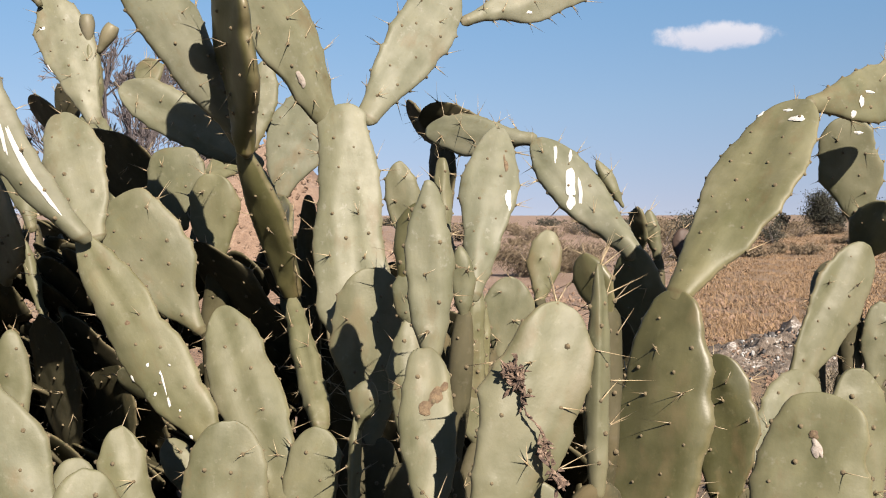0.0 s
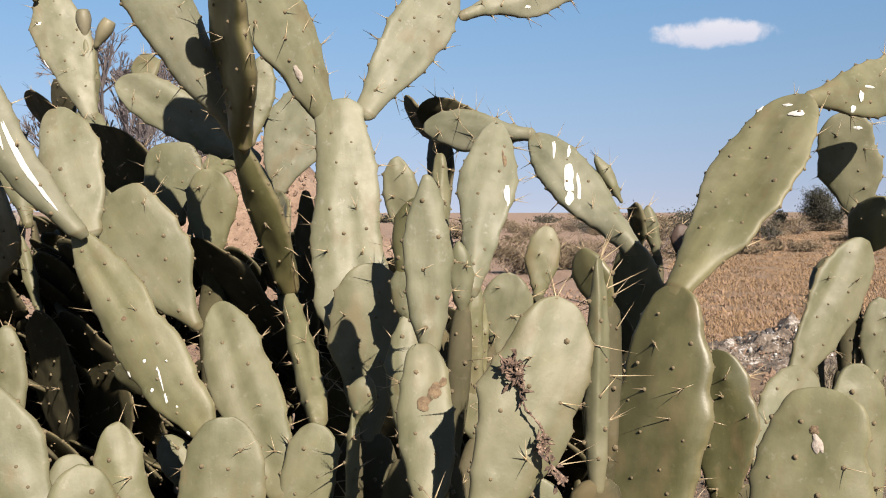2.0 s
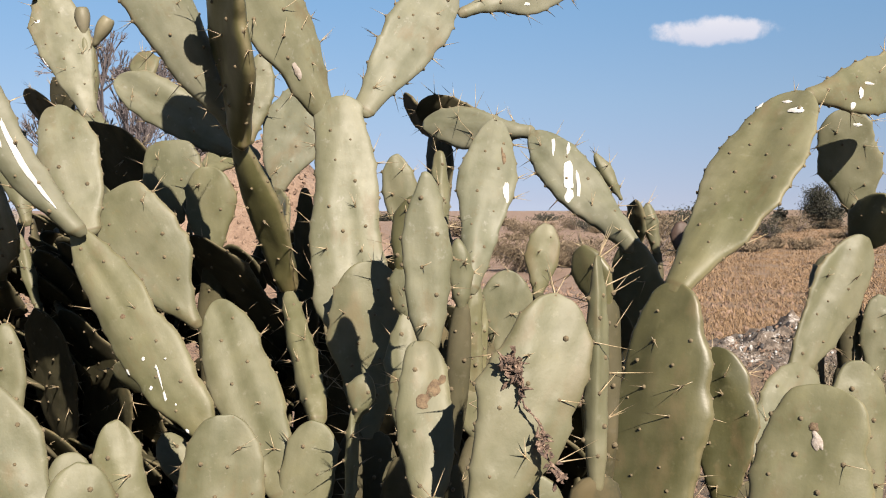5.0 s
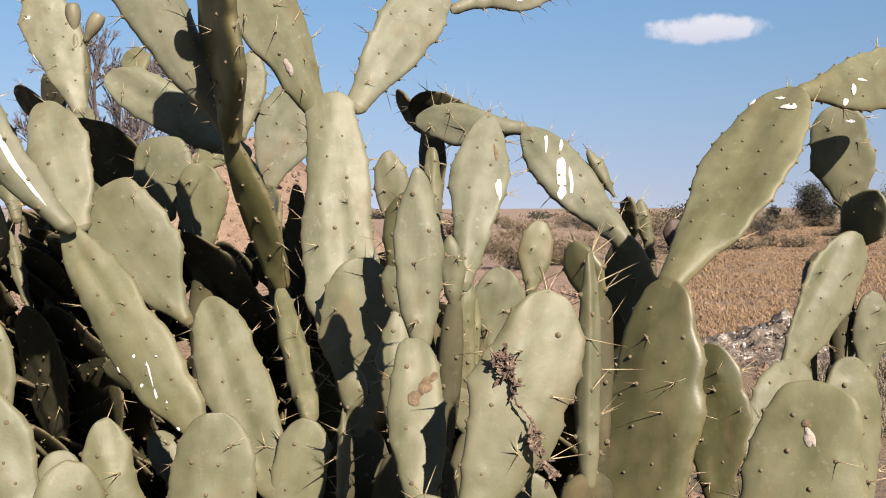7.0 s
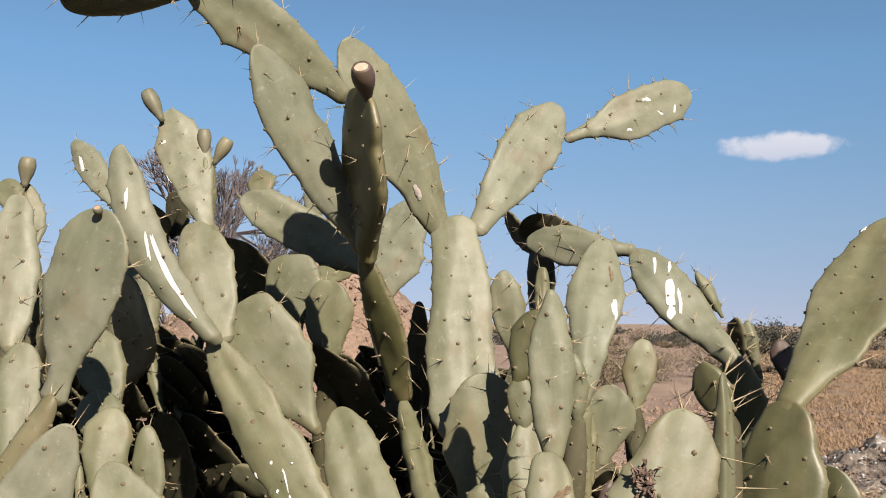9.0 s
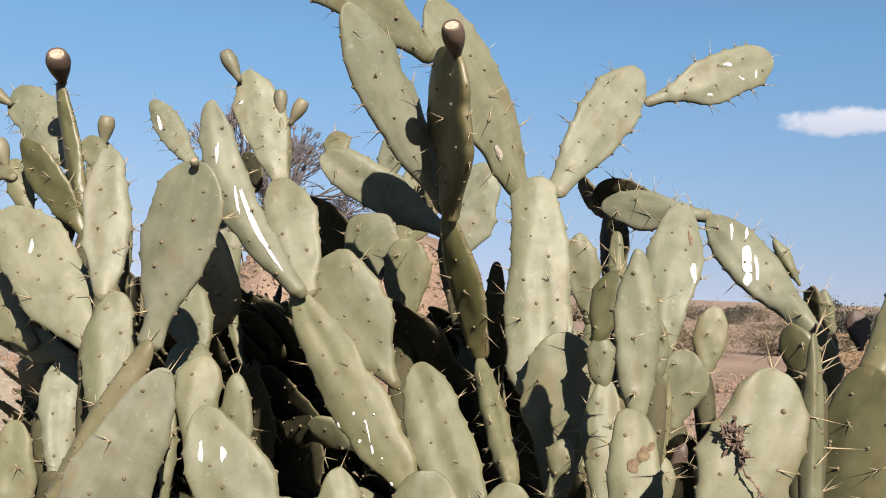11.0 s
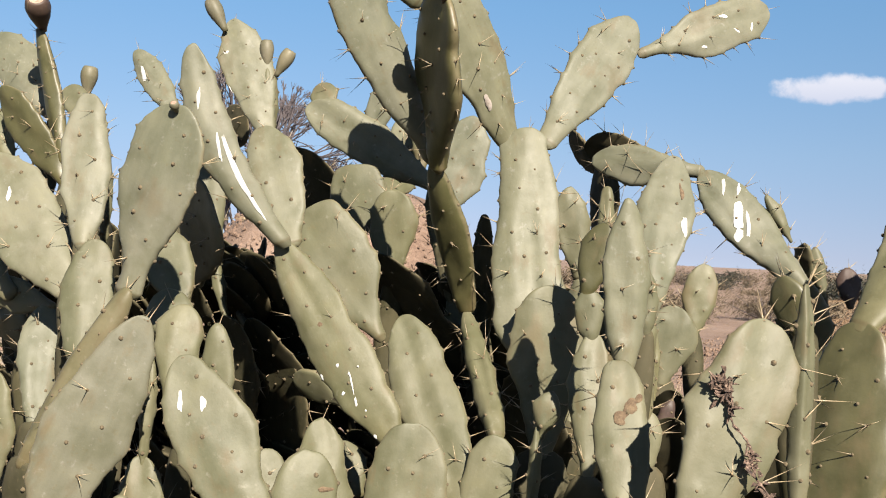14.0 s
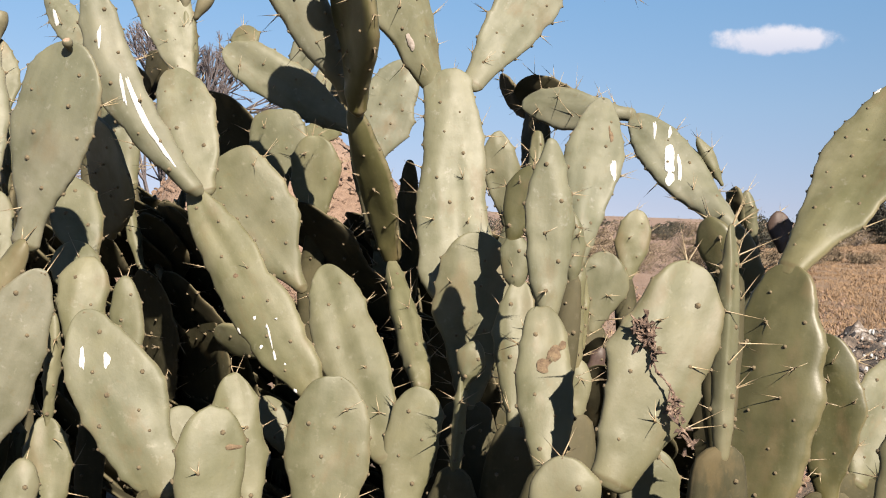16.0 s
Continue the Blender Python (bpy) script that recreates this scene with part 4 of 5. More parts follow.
pad(LEFT, (-1.091, 1.960, 1.390), (-0.979, 1.920, 1.797), 0.187, (-0.06, -0.99, 0.03), skin=SKIN_PALE, wide=0.66, blunt=0.42, neck=0.38, taper=0.75, thorny=0.1, name='P34')
fruit(LEFT, (-0.984, 1.912, 1.780), (-0.985, 1.892, 1.800), 0.0235, label="tiny pinkish fruit bud on the rim of a pad")
pad(LEFT, (-1.291, 1.920, 1.002), (-1.075, 1.930, 1.399), 0.077, (-0.26, -0.95, 0.16), skin=SKIN_TAN, thick=0.045, blunt=0.35, wide=0.5, thorny=0.2, taper=0.4, name='P35')
pad(LEFT, (-1.182, 1.800, 0.910), (-1.012, 1.870, 1.347), 0.157, (0.39, -0.92, -0.00), skin=SKIN_GREY, wide=0.55, blunt=0.5, thorny=0.25, taper=0.5, name='P36')
pad(LEFT, (-0.745, 1.840, 0.926), (-0.937, 1.890, 1.267), 0.161, (0.21, -0.94, 0.26), skin=SKIN, wide=0.52, blunt=0.46, thorny=0.12, taper=0.6, name='P37')
pad(LEFT, (-1.012, 2.030, 1.161), (-1.009, 2.090, 1.362), 0.102, (0.27, -0.92, 0.27), blunt=0.42, thorny=0.2, name='P38')
pad(LEFT, (-1.109, 2.340, 1.325), (-1.213, 2.410, 1.546), 0.117, (0.11, -0.93, 0.35), name='P39')
pad(LEFT, (-1.198, 2.660, 1.409), (-1.122, 2.460, 1.680), 0.301, (-0.74, -0.62, -0.25), thorny=0.5, name='P39D')
pad(LEFT, (-1.417, 2.330, 1.361), (-1.736, 2.440, 1.723), 0.201, (0.07, -0.93, 0.35), skin=SKIN_PALE, wide=0.55, blunt=0.5, thorny=0.4, name='P40')
pad(LEFT, (-1.276, 2.140, 1.176), (-1.306, 2.240, 1.504), 0.125, (0.24, -0.92, 0.30), skin=SKIN, blunt=0.4, wide=0.6, taper=0.55, thorny=0.3, name='P41')
pad(LEFT, (-1.357, 2.280, 1.484), (-1.426, 2.400, 1.894), 0.122, (0.22, -0.93, 0.31), skin=SKIN_PALE, blunt=0.42, wide=0.55, taper=0.5, thorny=0.8, name='P42')
pad(LEFT, (-2.263, 4.150, 1.803), (-2.355, 4.240, 2.203), 0.166, (0.21, -0.94, 0.26), name='P42F')
fruit(LEFT, (-2.326, 4.200, 2.173), (-2.313, 4.200, 2.321), 0.0872)
pad(LEFT, (-1.406, 2.500, 1.479), (-1.410, 2.500, 1.736), 0.038, (0.34, -0.94, 0.00), thorny=0.8, name='P42S')
pad(LEFT, (-1.892, 3.200, 1.773), (-2.046, 3.250, 2.259), 0.085, (-0.48, -0.87, -0.06), thick=0.04, blunt=0.3, taper=0.3, thorny=0.8, skin=SKIN_OLIVE, name='P43')
fruit(LEFT, (-2.030, 3.250, 2.255), (-1.999, 3.130, 2.350), 0.0973, skin=FRUIT_RED)
pad(LEFT, (-2.047, 3.400, 1.966), (-2.353, 3.490, 2.286), 0.195, (0.01, -0.96, 0.28), skin=SKIN_PALE, blunt=0.5, thorny=0.6, name='P44')
fruit(LEFT, (-2.344, 3.450, 2.214), (-2.479, 3.450, 2.292), 0.0758)
pad(LEFT, (-1.883, 3.200, 1.699), (-2.146, 3.200, 2.036), 0.147, (-0.22, -0.96, -0.17), thorny=0.7, skin=SKIN_OLIVE, name='P45')
pad(LEFT, (-1.933, 3.400, 1.948), (-2.015, 3.440, 2.092), 0.101, (0.10, -0.94, 0.32), name='P45B')
pad(LEFT, (-2.231, 3.300, 1.910), (-2.531, 3.390, 2.023), 0.126, (-0.21, -0.96, 0.19), name='P46')
pad(LEFT, (-2.152, 3.300, 1.762), (-2.259, 3.340, 1.982), 0.100, (0.15, -0.96, 0.25), thorny=0.6, name='P46B')
fruit(LEFT, (-2.272, 3.320, 1.946), (-2.322, 3.320, 2.061), 0.0795)
pad(LEFT, (-1.820, 2.600, 1.534), (-1.918, 2.640, 1.752), 0.094, (0.16, -0.96, 0.25), thorny=0.6, name='P40B')
pad(LEFT, (-1.546, 2.500, 1.314), (-1.757, 2.540, 1.355), 0.096, (-0.17, -0.98, 0.09), thorny=0.6, name='P47')
pad(LEFT, (-1.668, 2.500, 1.343), (-1.927, 2.540, 1.544), 0.165, (0.01, -0.98, 0.21), thorny=0.5, name='P47B')
pad(LEFT, (-1.503, 2.360, 0.993), (-1.563, 2.500, 1.316), 0.117, (0.39, -0.82, 0.43), blunt=0.42, skin=SKIN_PALE, name='P48')
pad(LEFT, (-1.592, 2.300, 0.782), (-1.616, 2.340, 1.150), 0.118, (0.25, -0.96, 0.12), thorny=0.5, name='P49')
pad(LEFT, (-1.762, 2.800, 1.129), (-1.862, 2.800, 1.293), 0.116, (-0.25, -0.95, -0.15), skin=SKIN_OLIVE, name='P53')
pad(LEFT, (-1.219, 2.900, 1.539), (-1.302, 2.940, 1.859), 0.106, (0.22, -0.96, 0.18), name='P52')
pad(LEFT, (-1.141, 2.800, 1.267), (-1.216, 2.840, 1.504), 0.037, (0.19, -0.96, 0.22), name='P52B')
# pale skin stands in for sunlight on this thin chain of pads
pad(LEFT, (-0.940, 2.830, 1.095), (-1.030, 2.865, 1.168), 0.048, (0.45, -0.80, 0.40), skin=SKIN_PALE, blunt=0.35, name='S1')
pad(LEFT, (-1.022, 2.865, 1.160), (-1.068, 2.850, 1.222), 0.042, (0.45, -0.80, 0.40), skin=SKIN_PALE, blunt=0.35, name='S2')
pad(LEFT, (-1.060, 2.850, 1.215), (-1.168, 2.975, 1.300), 0.026, (0.45, -0.80, 0.40), blunt=0.35, skin=SKIN_PALE, name='S4')
pad(LEFT, (-0.755, 2.700, 1.076), (-0.900, 2.700, 1.141), 0.110, (-0.23, -0.82, -0.53), name='S3')
pad(LEFT, (-0.597, 1.560, 0.896), (-0.584, 1.610, 1.146), 0.114, (0.36, -0.92, 0.16), blunt=0.42, thorny=0.2, name='BA')
pad(LEFT, (-0.583, 1.880, 0.805), (-0.648, 1.940, 1.147), 0.099, (0.23, -0.95, 0.21), blunt=0.42, thorny=0.3, name='BB')
pad(LEFT, (-0.664, 2.550, 0.851), (-0.731, 2.600, 0.979), 0.091, (0.08, -0.91, 0.40), thorny=0.5, name='BC')
pad(LEFT, (-0.817, 2.120, 0.862), (-0.821, 2.170, 1.029), 0.098, (0.26, -0.92, 0.28), blunt=0.4, name='BD')
pad(LEFT, (-1.048, 2.000, 0.739), (-1.076, 2.040, 1.020), 0.094, (0.25, -0.96, 0.16), blunt=0.4, thorny=0.4, name='BE')
pad(LEFT, (-1.069, 2.040, 0.987), (-1.065, 2.050, 1.241), 0.037, (0.34, -0.94, 0.03), thorny=0.2, name='BF')
pad(LEFT, (-1.088, 1.900, 0.794), (-1.072, 1.940, 0.954), 0.075, (0.29, -0.94, 0.21), blunt=0.45, name='BG')
pad(LEFT, (-1.317, 2.400, 0.826), (-1.328, 2.400, 0.930), 0.060, (0.34, -0.94, 0.04), name='BH')
pad(LEFT, (-0.913, 2.100, 1.073), (-0.940, 2.120, 1.321), 0.066, (0.10, -0.98, 0.05), name='BI')
pad(LEFT, (-1.063, 2.200, 1.260), (-1.121, 2.240, 1.389), 0.117, (0.12, -0.93, 0.34), name='BJ')

# the right plant
pad(RIGHT, (0.453, 2.160, 0.832), (0.534, 2.240, 1.403), 0.235, (-0.60, -0.78, 0.19), top=0.34, wide=0.45, blunt=0.6, gap=0.1, neck=0.5, taper=0.45, thorny=0.3, skin=SKIN_OLIVE, thick=0.05, name='R1')
pad(RIGHT, (0.534, 2.240, 1.380), (0.908, 2.480, 1.871), 0.210, (-0.37, -0.70, 0.62), wide=0.58, neck=0.34, blunt=0.5, thorny=0.12, name='R2')
pad(RIGHT, (0.927, 2.500, 1.853), (1.385, 2.780, 1.951), 0.152, (0.50, -0.86, 0.11), wide=0.6, blunt=0.5, thorny=0.4, name='R3')
pad(RIGHT, (1.304, 3.060, 1.548), (1.228, 3.020, 1.882), 0.185, (-0.21, -0.96, -0.16), wide=0.6, blunt=0.48, thorny=0.5, name='R4')
pad(RIGHT, (1.297, 3.100, 1.437), (1.328, 2.920, 1.612), 0.141, (-0.79, -0.49, -0.37), thorny=0.4, name='R4B')
pad(RIGHT, (1.056, 2.900, 1.086), (1.296, 3.000, 1.492), 0.170, (0.21, -0.97, 0.12), wide=0.55, neck=0.5, blunt=0.42, thorny=0.2, name='R5')
pad(RIGHT, (1.215, 3.200, 1.205), (1.272, 3.200, 1.433), 0.107, (-0.83, -0.51, 0.21), name='R5D')
pad(RIGHT, (0.881, 2.700, 0.795), (1.089, 2.900, 1.111), 0.214, (0.26, -0.88, 0.39), blunt=0.45, name='R6')
pad(RIGHT, (0.569, 1.600, 0.930), (0.650, 1.640, 1.266), 0.195, (-0.33, -0.91, 0.24), top=0.42, blunt=0.5, taper=0.6, wide=0.45, thorny=0.15, name='R7')
pad(RIGHT, (0.806, 1.850, 0.924), (0.795, 1.880, 1.274), 0.117, (-0.00, -1.00, 0.09), blunt=0.45, thorny=0.3, name='R7B')
pad(RIGHT, (0.695, 2.380, 0.829), (0.681, 2.420, 1.230), 0.175, (-0.50, -0.86, 0.05), blunt=0.45, thorny=0.6, skin=SKIN_OLIVE, name='R8')
pad(RIGHT, (0.595, 2.950, 1.138), (0.554, 2.820, 1.486), 0.150, (-0.49, -0.79, -0.35), blunt=0.42, name='R11')
pad(RIGHT, (0.630, 3.150, 1.448), (0.603, 3.020, 1.603), 0.068, (-0.69, -0.49, -0.53), name='R12')
pad(RIGHT, (0.684, 3.100, 1.431), (0.651, 3.100, 1.596), 0.049, (0.00, -1.00, 0.00), thick=0.045, name='R12B')
pad(RIGHT, (1.315, 3.100, 1.090), (1.302, 3.100, 1.270), 0.083, (0.00, -1.00, 0.00), name='R17A')
pad(RIGHT, (1.351, 3.050, 1.035), (1.373, 3.050, 1.310), 0.116, (0.00, -1.00, 0.00), name='R17B')
# pad in reddish shade; the red fruit skin paints that shade on
pad(RIGHT, (0.790, 3.180, 1.417), (0.782, 3.200, 1.538), 0.068, (-0.10, -0.98, 0.16), skin=FRUIT_RED, name='R12C')
# dark red scrap, modelled here as a small pad in fruit skin
pad(RIGHT, (0.142, 2.660, 1.060), (0.175, 2.660, 1.143), 0.041, (0.00, -1.00, 0.00), skin=FRUIT_RED, name='R14B')

# the low plant in front of the fork
pad(FRONT, (-0.022, 1.900, 1.294), (-0.028, 1.920, 1.636), 0.091, (0.09, -0.99, 0.06), skin=SKIN_PALE, wide=0.5, blunt=0.48, thorny=0.35, taper=0.55, name='P12')
pad(FRONT, (-0.022, 1.740, 1.014), (-0.037, 1.880, 1.313), 0.101, (0.08, -0.90, 0.43), blunt=0.36, wide=0.55, thorny=0.15, taper=0.62, name='P13')
pad(FRONT, (0.265, 1.680, 1.080), (0.271, 1.700, 1.482), 0.042, (0.34, -0.94, 0.04), thick=0.04, blunt=0.3, wide=0.5, thorny=0.8, taper=0.35, long=0.066, name='R9')
pad(FRONT, (0.240, 1.720, 0.870), (0.258, 1.740, 0.990), 0.140, (0.03, -0.99, 0.15), blunt=0.42, name='R9B')
pad(FRONT, (0.313, 1.850, 1.372), (0.264, 1.860, 1.493), 0.075, (-0.59, -0.79, -0.17), thorny=0.9, skin=SKIN_OLIVE, long=0.06, name='R10')
pad(FRONT, (0.337, 3.430, 1.280), (0.378, 3.460, 1.531), 0.117, (0.02, -0.99, 0.12), blunt=0.45, name='R13')
pad(FRONT, (0.168, 2.900, 1.162), (0.205, 2.900, 1.395), 0.146, (0.00, -1.00, 0.00), blunt=0.5, name='R14')
pad(FRONT, (0.079, 2.520, 1.073), (0.085, 2.520, 1.402), 0.055, (0.00, -1.00, 0.00), skin=SKIN_WAXY, thick=0.045, blunt=0.3, wide=0.5, taper=0.35, name='R15')
pad(FRONT, (0.114, 2.560, 1.162), (0.105, 2.560, 1.347), 0.031, (0.00, -1.00, 0.00), skin=SKIN_WAXY, blunt=0.3, name='R15B')
pad(FRONT, (0.096, 2.500, 0.968), (0.085, 2.520, 1.130), 0.081, (-0.01, -0.99, 0.12), skin=SKIN, blunt=0.4, name='R15C')
pad(FRONT, (0.048, 2.200, 1.338), (0.039, 2.200, 1.500), 0.055, (0.00, -1.00, 0.00), skin=SKIN, name='R15D')
pad(FRONT, (0.070, 1.580, 1.058), (0.215, 1.680, 1.412), 0.168, (0.14, -0.97, 0.21), taper=0.62, wide=0.58, blunt=0.4, thorny=0.3, neck=0.4, top=0.1, long=0.068, name='R16')
pad(FRONT, (0.003, 1.550, 0.945), (-0.011, 1.560, 1.101), 0.104, (-0.01, -1.00, 0.06), blunt=0.42, name='R16P')
pad(FRONT, (0.193, 1.900, 0.835), (0.184, 1.900, 1.046), 0.108, (0.00, -1.00, 0.00), blunt=0.42, name='R16Q')

# white splashes, scars and dried remains
stain('P17', 0.2975, -0.0163, 0.0980, 0.0272, -0.57, seed=139)
stain('P17', 0.2680, -0.0048, 0.0944, 0.0109, -0.61, seed=140)
stain('P17', 0.2523, -0.0473, 0.0472, 0.0236, -0.71, seed=141)
stain('P17', 0.4146, 0.0136, 0.0617, 0.0109, -0.62, seed=142)
stain('P17', 0.3795, 0.0413, 0.0399, 0.0091, -0.62, seed=143)
stain('P14', 0.2946, 0.0489, 0.0624, 0.0125, 0.20, seed=144)
stain('P14', 0.4009, 0.0298, 0.0531, 0.0094, 0.20, seed=145, material=SCAR, name="corky_scar")
stain('P29', 0.2063, 0.0111, 0.2169, 0.0130, -0.09, seed=146)
stain('P29', 0.2877, -0.0008, 0.0636, 0.0087, -0.29, seed=147)
stain('P29', 0.4199, -0.0081, 0.0463, 0.0087, -0.36, seed=148)
stain('P37', 0.3188, -0.0330, 0.0470, 0.0105, -0.30, seed=149)
stain('P37', 0.2950, 0.0050, 0.0300, 0.0125, -0.40, seed=150)
stain('R2', 0.6234, -0.0149, 0.0100, 0.0200, 0.15, seed=151)
stain('R2', 0.5950, 0.0217, 0.0200, 0.0342, 0.24, seed=152)
stain('R2', 0.5935, -0.0733, 0.0228, 0.0114, -0.16, seed=153)
stain('R3', 0.2153, 0.0135, 0.0285, 0.0201, 1.39, seed=154)
stain('R3', 0.1732, 0.0404, 0.0151, 0.0218, 1.39, seed=155)
stain('R3', 0.2534, -0.0068, 0.0084, 0.0436, 1.39, seed=156)
stain('R4', 0.3015, 0.0362, 0.0114, 0.0248, -0.19, seed=157)
stain('P40', 0.3494, 0.0038, 0.0464, 0.0116, -0.58, seed=158)
stain('P32', 0.4077, -0.0574, 0.0162, 0.0208, -0.35, seed=159)
stain('P32', 0.2551, -0.0923, 0.0346, 0.0139, -0.35, seed=160)
stain('P33', 0.3532, -0.0248, 0.0672, 0.0181, -0.28, seed=161)
stain('P3B', 0.3309, -0.0260, 0.0112, 0.0316, 1.32, seed=162)
stain('P3B', 0.3608, 0.0320, 0.0112, 0.0242, 0.67, seed=163)
stain('P3B', 0.2247, 0.0427, 0.0093, 0.0186, 1.17, seed=164)
stain('P3B', 0.4271, 0.0334, 0.0298, 0.0074, 0.92, seed=165)
stain('P2', 0.1454, -0.0273, 0.0456, 0.0183, -0.12, seed=166, material=HUSK, name="pale_scar")
stain('P13', 0.2183, -0.0034, 0.0276, 0.0255, -0.20, seed=167, material=SCAR, name="corky_scar")
stain('P13', 0.2419, 0.0176, 0.0361, 0.0234, -0.40, seed=168, material=SCAR, name="corky_scar")
stain('P13', 0.2612, 0.0322, 0.0191, 0.0127, -0.40, seed=169, material=SCAR, name="corky_scar")
stain('BA', 0.2036, 0.0314, 0.0118, 0.0256, 0.12, seed=170, material=SCAR, name="corky_scar")
stain('R7', 0.2653, -0.0016, 0.0330, 0.0134, 0.51, seed=171, material=HUSK, name="pale_husk")
stain('R7', 0.2865, -0.0112, 0.0144, 0.0144, 0.31, seed=172, material=SCAR, name="corky_scar")
stain('P28', 0.1773, -0.0140, 0.0569, 0.0043, -0.28, seed=173)
stain('P28', 0.3436, -0.0109, 0.0128, 0.0114, -0.16, seed=174, material=SCAR, name="corky_scar")
stain('P28', 0.2335, -0.0224, 0.0085, 0.0071, -0.61, seed=175)
stain('P28', 0.1336, -0.0255, 0.0227, 0.0057, -0.25, seed=176)
stain('P28', 0.0402, -0.0315, 0.0099, 0.0085, -0.25, seed=177)
stain('P28', 0.1678, -0.0411, 0.0085, 0.0057, -0.61, seed=178)
stain('P28', 0.2005, -0.0089, 0.0071, 0.0057, -0.61, seed=179)
stain('P28', 0.2053, 0.0185, 0.0057, 0.0057, -0.61, seed=180)
stain('P28', 0.1040, -0.0164, 0.0071, 0.0057, -0.61, seed=181)
stain('P28', 0.2306, -0.0639, 0.0171, 0.0057, -0.25, seed=182)

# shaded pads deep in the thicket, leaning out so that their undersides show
# their shade is put into the darkened skin as well
pad(MIDDLE, (-0.870, 3.160, 1.470), (-0.985, 2.880, 1.830), 0.370, (-0.52, -0.52, -0.62), blunt=0.3, thorny=0.8, thick=0.018, skin=SKIN_SHADED, name='D0')
# dark pad added to stand for the shaded upper band of P16
pad(MIDDLE, (0.140, 3.180, 1.880), (-0.078, 3.230, 1.900), 0.160, (-0.40, -0.60, -0.69), thorny=0.9, thick=0.012, long=0.06, skin=SKIN_SHADED, name='D17')
pad(MIDDLE, (0.216, 2.950, 0.863), (0.196, 2.750, 1.154), 0.174, (-0.63, -0.62, -0.47), thick=0.016, skin=SKIN_SHADED, name='D18')
pad(MIDDLE, (-0.434, 2.850, 1.146), (-0.644, 2.600, 1.507), 0.247, (-0.48, -0.57, -0.67), thorny=0.2, thick=0.016, skin=SKIN_SHADED, name='D1')
pad(MIDDLE, (-0.377, 2.850, 1.052), (-0.365, 2.660, 1.632), 0.106, (-0.66, -0.71, -0.22), thorny=0.2, thick=0.016, skin=SKIN_SHADED, name='D2')
pad(MIDDLE, (-0.209, 2.720, 0.749), (-0.207, 2.480, 1.203), 0.260, (-0.62, -0.69, -0.36), thick=0.016, skin=SKIN_SHADED, name='D7')
pad(MIDDLE, (-0.378, 2.900, 0.705), (-0.327, 2.700, 1.173), 0.193, (-0.62, -0.74, -0.25), thick=0.016, skin=SKIN_SHADED, name='D8')
pad(MIDDLE, (-0.590, 2.950, 0.690), (-0.561, 2.700, 1.204), 0.260, (-0.62, -0.72, -0.31), thick=0.016, skin=SKIN_SHADED, name='D9')
pad(MIDDLE, (-0.039, 2.800, 0.734), (-0.021, 2.600, 1.096), 0.210, (-0.63, -0.69, -0.35), thick=0.016, skin=SKIN_SHADED, name='D14')
pad(MIDDLE, (0.233, 2.750, 0.749), (0.179, 2.550, 1.105), 0.204, (-0.58, -0.67, -0.46), thick=0.016, skin=SKIN_SHADED, name='D15')
pad(MIDDLE, (0.490, 2.800, 0.734), (0.459, 2.550, 1.312), 0.134, (-0.59, -0.73, -0.35), thick=0.016, skin=SKIN_SHADED, name='D16')
pad(LEFT, (-0.812, 2.950, 0.846), (-1.045, 2.720, 1.296), 0.260, (-0.49, -0.65, -0.58), thorny=0.2, thick=0.016, skin=SKIN_SHADED, name='D3')
pad(LEFT, (-0.944, 3.050, 1.124), (-1.066, 2.800, 1.483), 0.260, (-0.60, -0.55, -0.58), thorny=0.2, thick=0.016, skin=SKIN_SHADED, name='D4')
pad(LEFT, (-1.129, 2.950, 0.811), (-1.092, 2.700, 1.298), 0.260, (-0.63, -0.71, -0.31), thick=0.016, skin=SKIN_SHADED, name='D5')
pad(LEFT, (-1.010, 3.000, 0.676), (-0.946, 2.750, 1.198), 0.260, (-0.63, -0.73, -0.27), thick=0.016, skin=SKIN_SHADED, name='D10')
pad(LEFT, (-1.662, 4.200, 1.934), (-1.699, 4.100, 2.094), 0.260, (-0.64, -0.58, -0.51), thick=0.016, skin=SKIN_SHADED, name='D12')
pad(LEFT, (-1.635, 4.200, 1.963), (-1.548, 4.100, 2.122), 0.210, (-0.69, -0.72, -0.08), thick=0.016, skin=SKIN_SHADED, name='D13')
def roof(across):
    """How high the added filler stems reach along the row, fitted to the camera's view."""
    for upto, high in ((-0.30, 1.30), (-0.24, 0.62), (-0.175, 0.84), (-0.10, 1.22), (0.08, 0.90)):
        if across < upto:
            return high
    return 0.72


# filler pads added to close gaps and keep light out of the thicket
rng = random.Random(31)
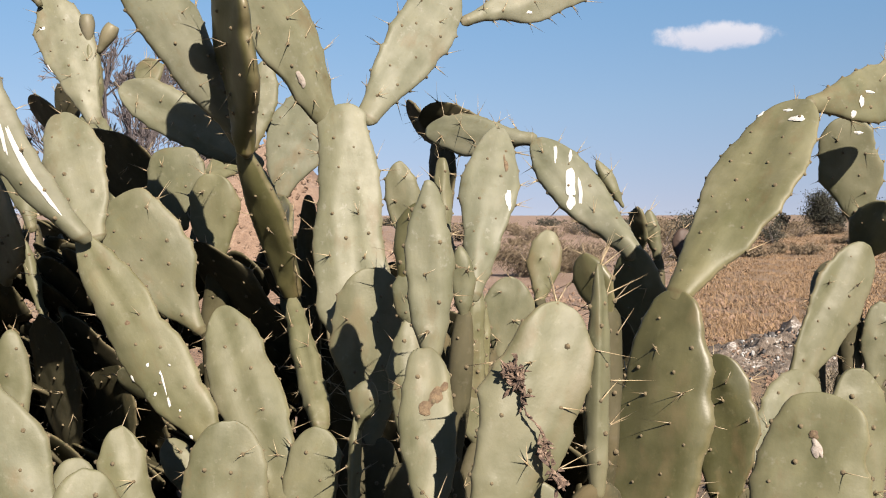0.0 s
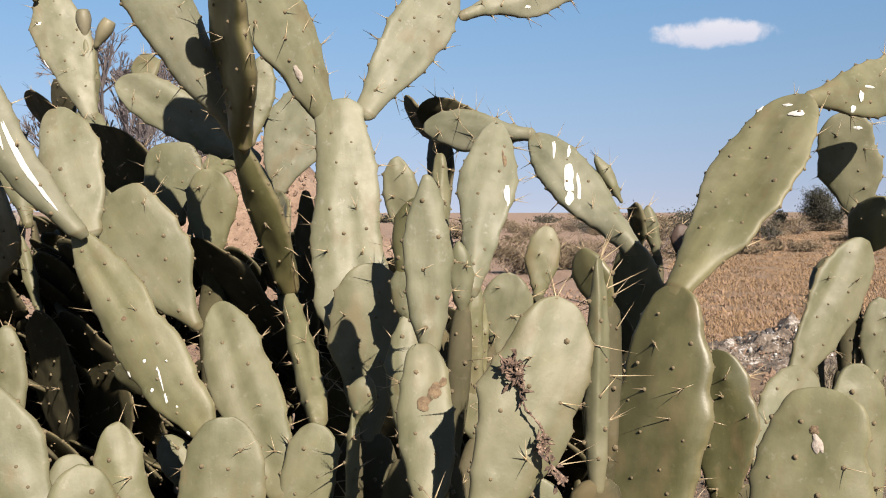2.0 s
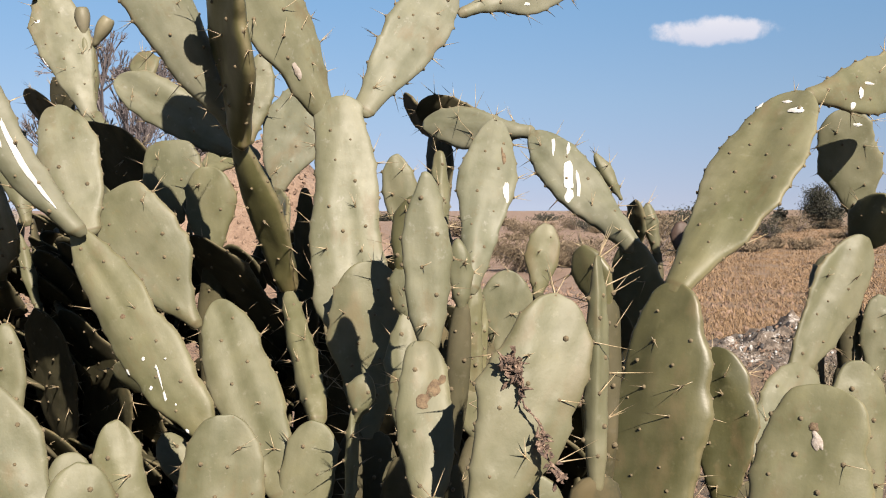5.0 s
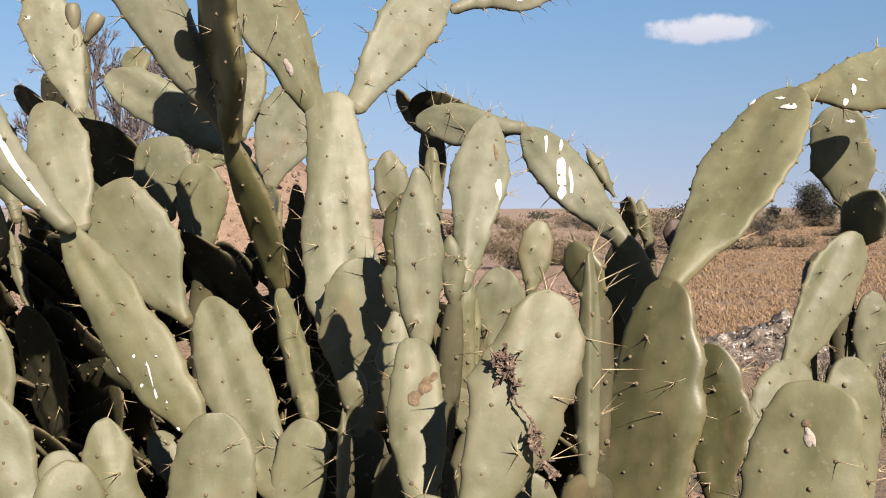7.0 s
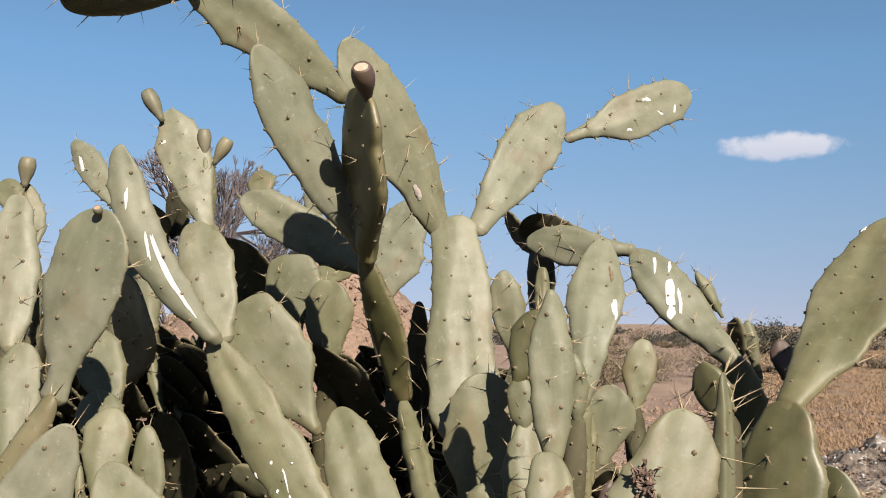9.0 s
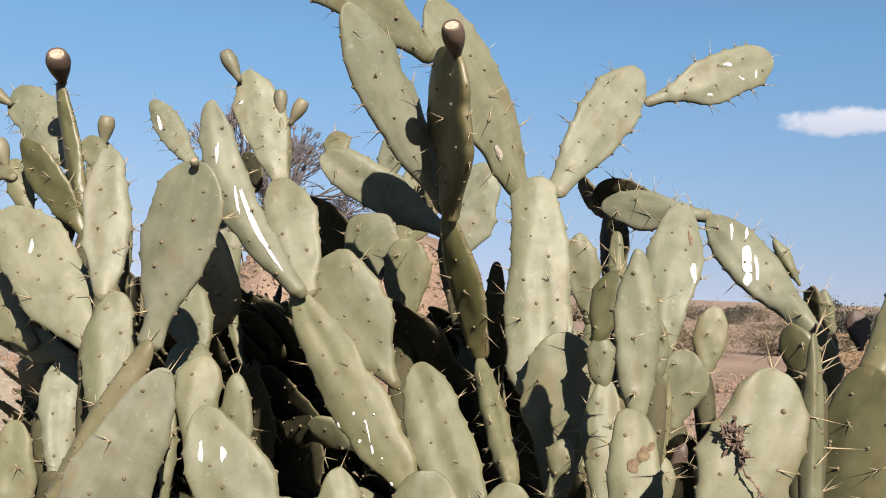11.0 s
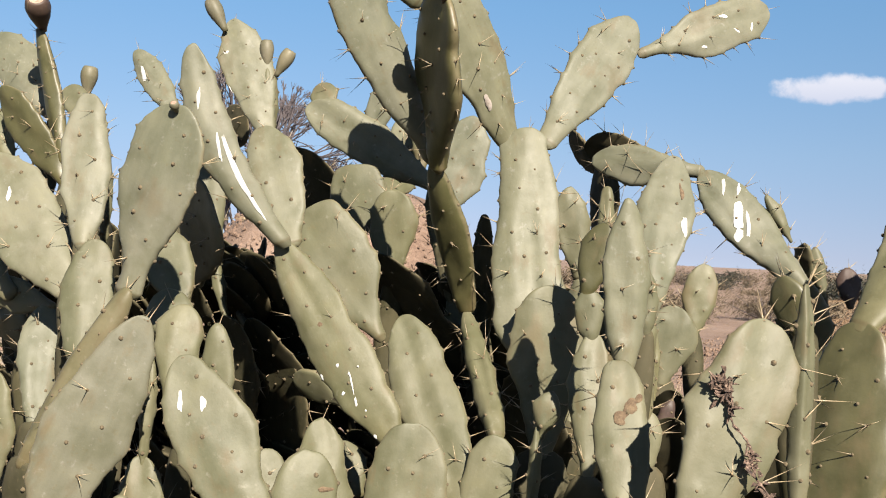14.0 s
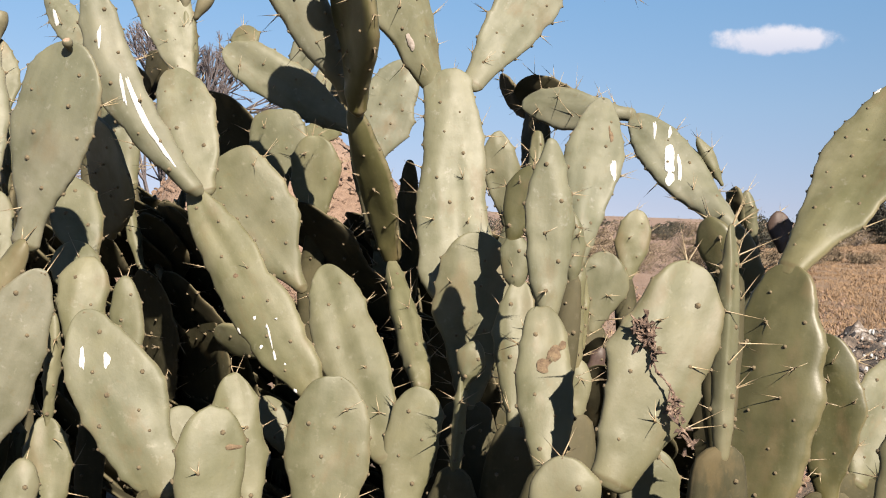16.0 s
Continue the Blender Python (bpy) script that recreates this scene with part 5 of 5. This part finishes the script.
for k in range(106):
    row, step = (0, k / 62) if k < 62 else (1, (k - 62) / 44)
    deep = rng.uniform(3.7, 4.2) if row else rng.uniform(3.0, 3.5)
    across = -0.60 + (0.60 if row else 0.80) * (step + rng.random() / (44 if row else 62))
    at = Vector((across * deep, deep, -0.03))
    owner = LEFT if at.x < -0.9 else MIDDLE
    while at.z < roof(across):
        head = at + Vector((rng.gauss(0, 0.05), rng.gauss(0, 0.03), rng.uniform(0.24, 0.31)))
        pad(owner, at, head, rng.uniform(0.14, 0.2), (-0.97, -0.25, 0), thorny=0.03, skin=SKIN_SHADED)
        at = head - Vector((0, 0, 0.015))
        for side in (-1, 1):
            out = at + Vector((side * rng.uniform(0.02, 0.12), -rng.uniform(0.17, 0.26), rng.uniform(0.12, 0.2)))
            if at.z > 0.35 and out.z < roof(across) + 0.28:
                pad(owner, at, out, rng.uniform(0.17, 0.25), (-0.5, -0.6, -0.6), thick=0.02, thorny=0.03, skin=SKIN_SHADED)

# lower limbs that carry the pads above
limb(MIDDLE, (-0.325, 2.180, 0.774), PADS['P10'][1].width)
limb(MIDDLE, (-0.178, 2.370, 1.013), PADS['P11'][1].width)
limb(MIDDLE, (-0.075, 2.140, 1.002), PADS['P15C'][1].width)
limb(MIDDLE, (-0.328, 2.800, 1.001), PADS['K5'][1].width)
limb(MIDDLE, (-0.106, 2.700, 1.035), PADS['K6'][1].width)
limb(MIDDLE, (-0.014, 2.750, 1.230), PADS['K7'][1].width)
limb(MIDDLE, (-0.627, 2.720, 1.451), PADS['P26'][1].width)
limb(MIDDLE, (-0.492, 2.140, 0.709), PADS['P31'][1].width)
limb(MIDDLE, (-0.200, 2.120, 0.907), PADS['Q1'][1].width)
limb(LEFT, (-1.039, 3.300, 1.242), PADS['K8'][1].width)
limb(LEFT, (-1.732, 3.900, 2.003), PADS['P33'][1].width)
limb(LEFT, (-1.291, 1.920, 1.002), PADS['P35'][1].width)
limb(LEFT, (-1.182, 1.800, 0.910), PADS['P36'][1].width)
limb(LEFT, (-0.745, 1.840, 0.926), PADS['P37'][1].width)
limb(LEFT, (-1.109, 2.340, 1.325), PADS['P39'][1].width)
limb(LEFT, (-1.417, 2.330, 1.361), PADS['P40'][1].width)
limb(LEFT, (-1.276, 2.140, 1.176), PADS['P41'][1].width)
limb(LEFT, (-1.357, 2.280, 1.484), PADS['P42'][1].width)
limb(LEFT, (-2.263, 4.150, 1.803), PADS['P42F'][1].width)
limb(LEFT, (-1.406, 2.500, 1.479), PADS['P42S'][1].width)
limb(LEFT, (-2.047, 3.400, 1.966), PADS['P44'][1].width)
limb(LEFT, (-1.883, 3.200, 1.699), PADS['P45'][1].width)
limb(LEFT, (-1.933, 3.400, 1.948), PADS['P45B'][1].width)
limb(LEFT, (-2.152, 3.300, 1.762), PADS['P46B'][1].width)
limb(LEFT, (-1.503, 2.360, 0.993), PADS['P48'][1].width)
limb(LEFT, (-1.592, 2.300, 0.782), PADS['P49'][1].width)
limb(LEFT, (-1.762, 2.800, 1.129), PADS['P53'][1].width)
limb(LEFT, (-0.597, 1.560, 0.896), PADS['BA'][1].width)
limb(LEFT, (-0.583, 1.880, 0.805), PADS['BB'][1].width)
limb(LEFT, (-0.817, 2.120, 0.862), PADS['BD'][1].width)
limb(LEFT, (-1.048, 2.000, 0.739), PADS['BE'][1].width)
limb(LEFT, (-1.088, 1.900, 0.794), PADS['BG'][1].width)
limb(RIGHT, (0.453, 2.160, 0.832), PADS['R1'][1].width)
limb(RIGHT, (1.297, 3.100, 1.437), PADS['R4B'][1].width)
limb(RIGHT, (1.215, 3.200, 1.205), PADS['R5D'][1].width)
limb(RIGHT, (0.881, 2.700, 0.795), PADS['R6'][1].width)
limb(RIGHT, (0.569, 1.600, 0.930), PADS['R7'][1].width)
limb(RIGHT, (0.806, 1.850, 0.924), PADS['R7B'][1].width)
limb(RIGHT, (0.695, 2.380, 0.829), PADS['R8'][1].width)
limb(RIGHT, (0.595, 2.950, 1.138), PADS['R11'][1].width)
limb(RIGHT, (0.630, 3.150, 1.448), PADS['R12'][1].width)
limb(RIGHT, (0.684, 3.100, 1.431), PADS['R12B'][1].width)
limb(RIGHT, (1.351, 3.050, 1.035), PADS['R17B'][1].width)
limb(FRONT, (-0.022, 1.740, 1.014), PADS['P13'][1].width)
limb(FRONT, (0.265, 1.680, 1.080), PADS['R9'][1].width)
limb(FRONT, (0.240, 1.720, 0.870), PADS['R9B'][1].width)
limb(FRONT, (0.313, 1.850, 1.372), PADS['R10'][1].width)
limb(FRONT, (0.337, 3.430, 1.280), PADS['R13'][1].width)
limb(FRONT, (0.168, 2.900, 1.162), PADS['R14'][1].width)
limb(FRONT, (0.096, 2.500, 0.968), PADS['R15C'][1].width)
limb(FRONT, (0.048, 2.200, 1.338), PADS['R15D'][1].width)
limb(FRONT, (0.003, 1.550, 0.945), PADS['R16P'][1].width)
limb(FRONT, (0.193, 1.900, 0.835), PADS['R16Q'][1].width)
withered_bloom(FRONT, (0.117, 1.615, 1.308), (0.190, 1.572, 1.122), 7)
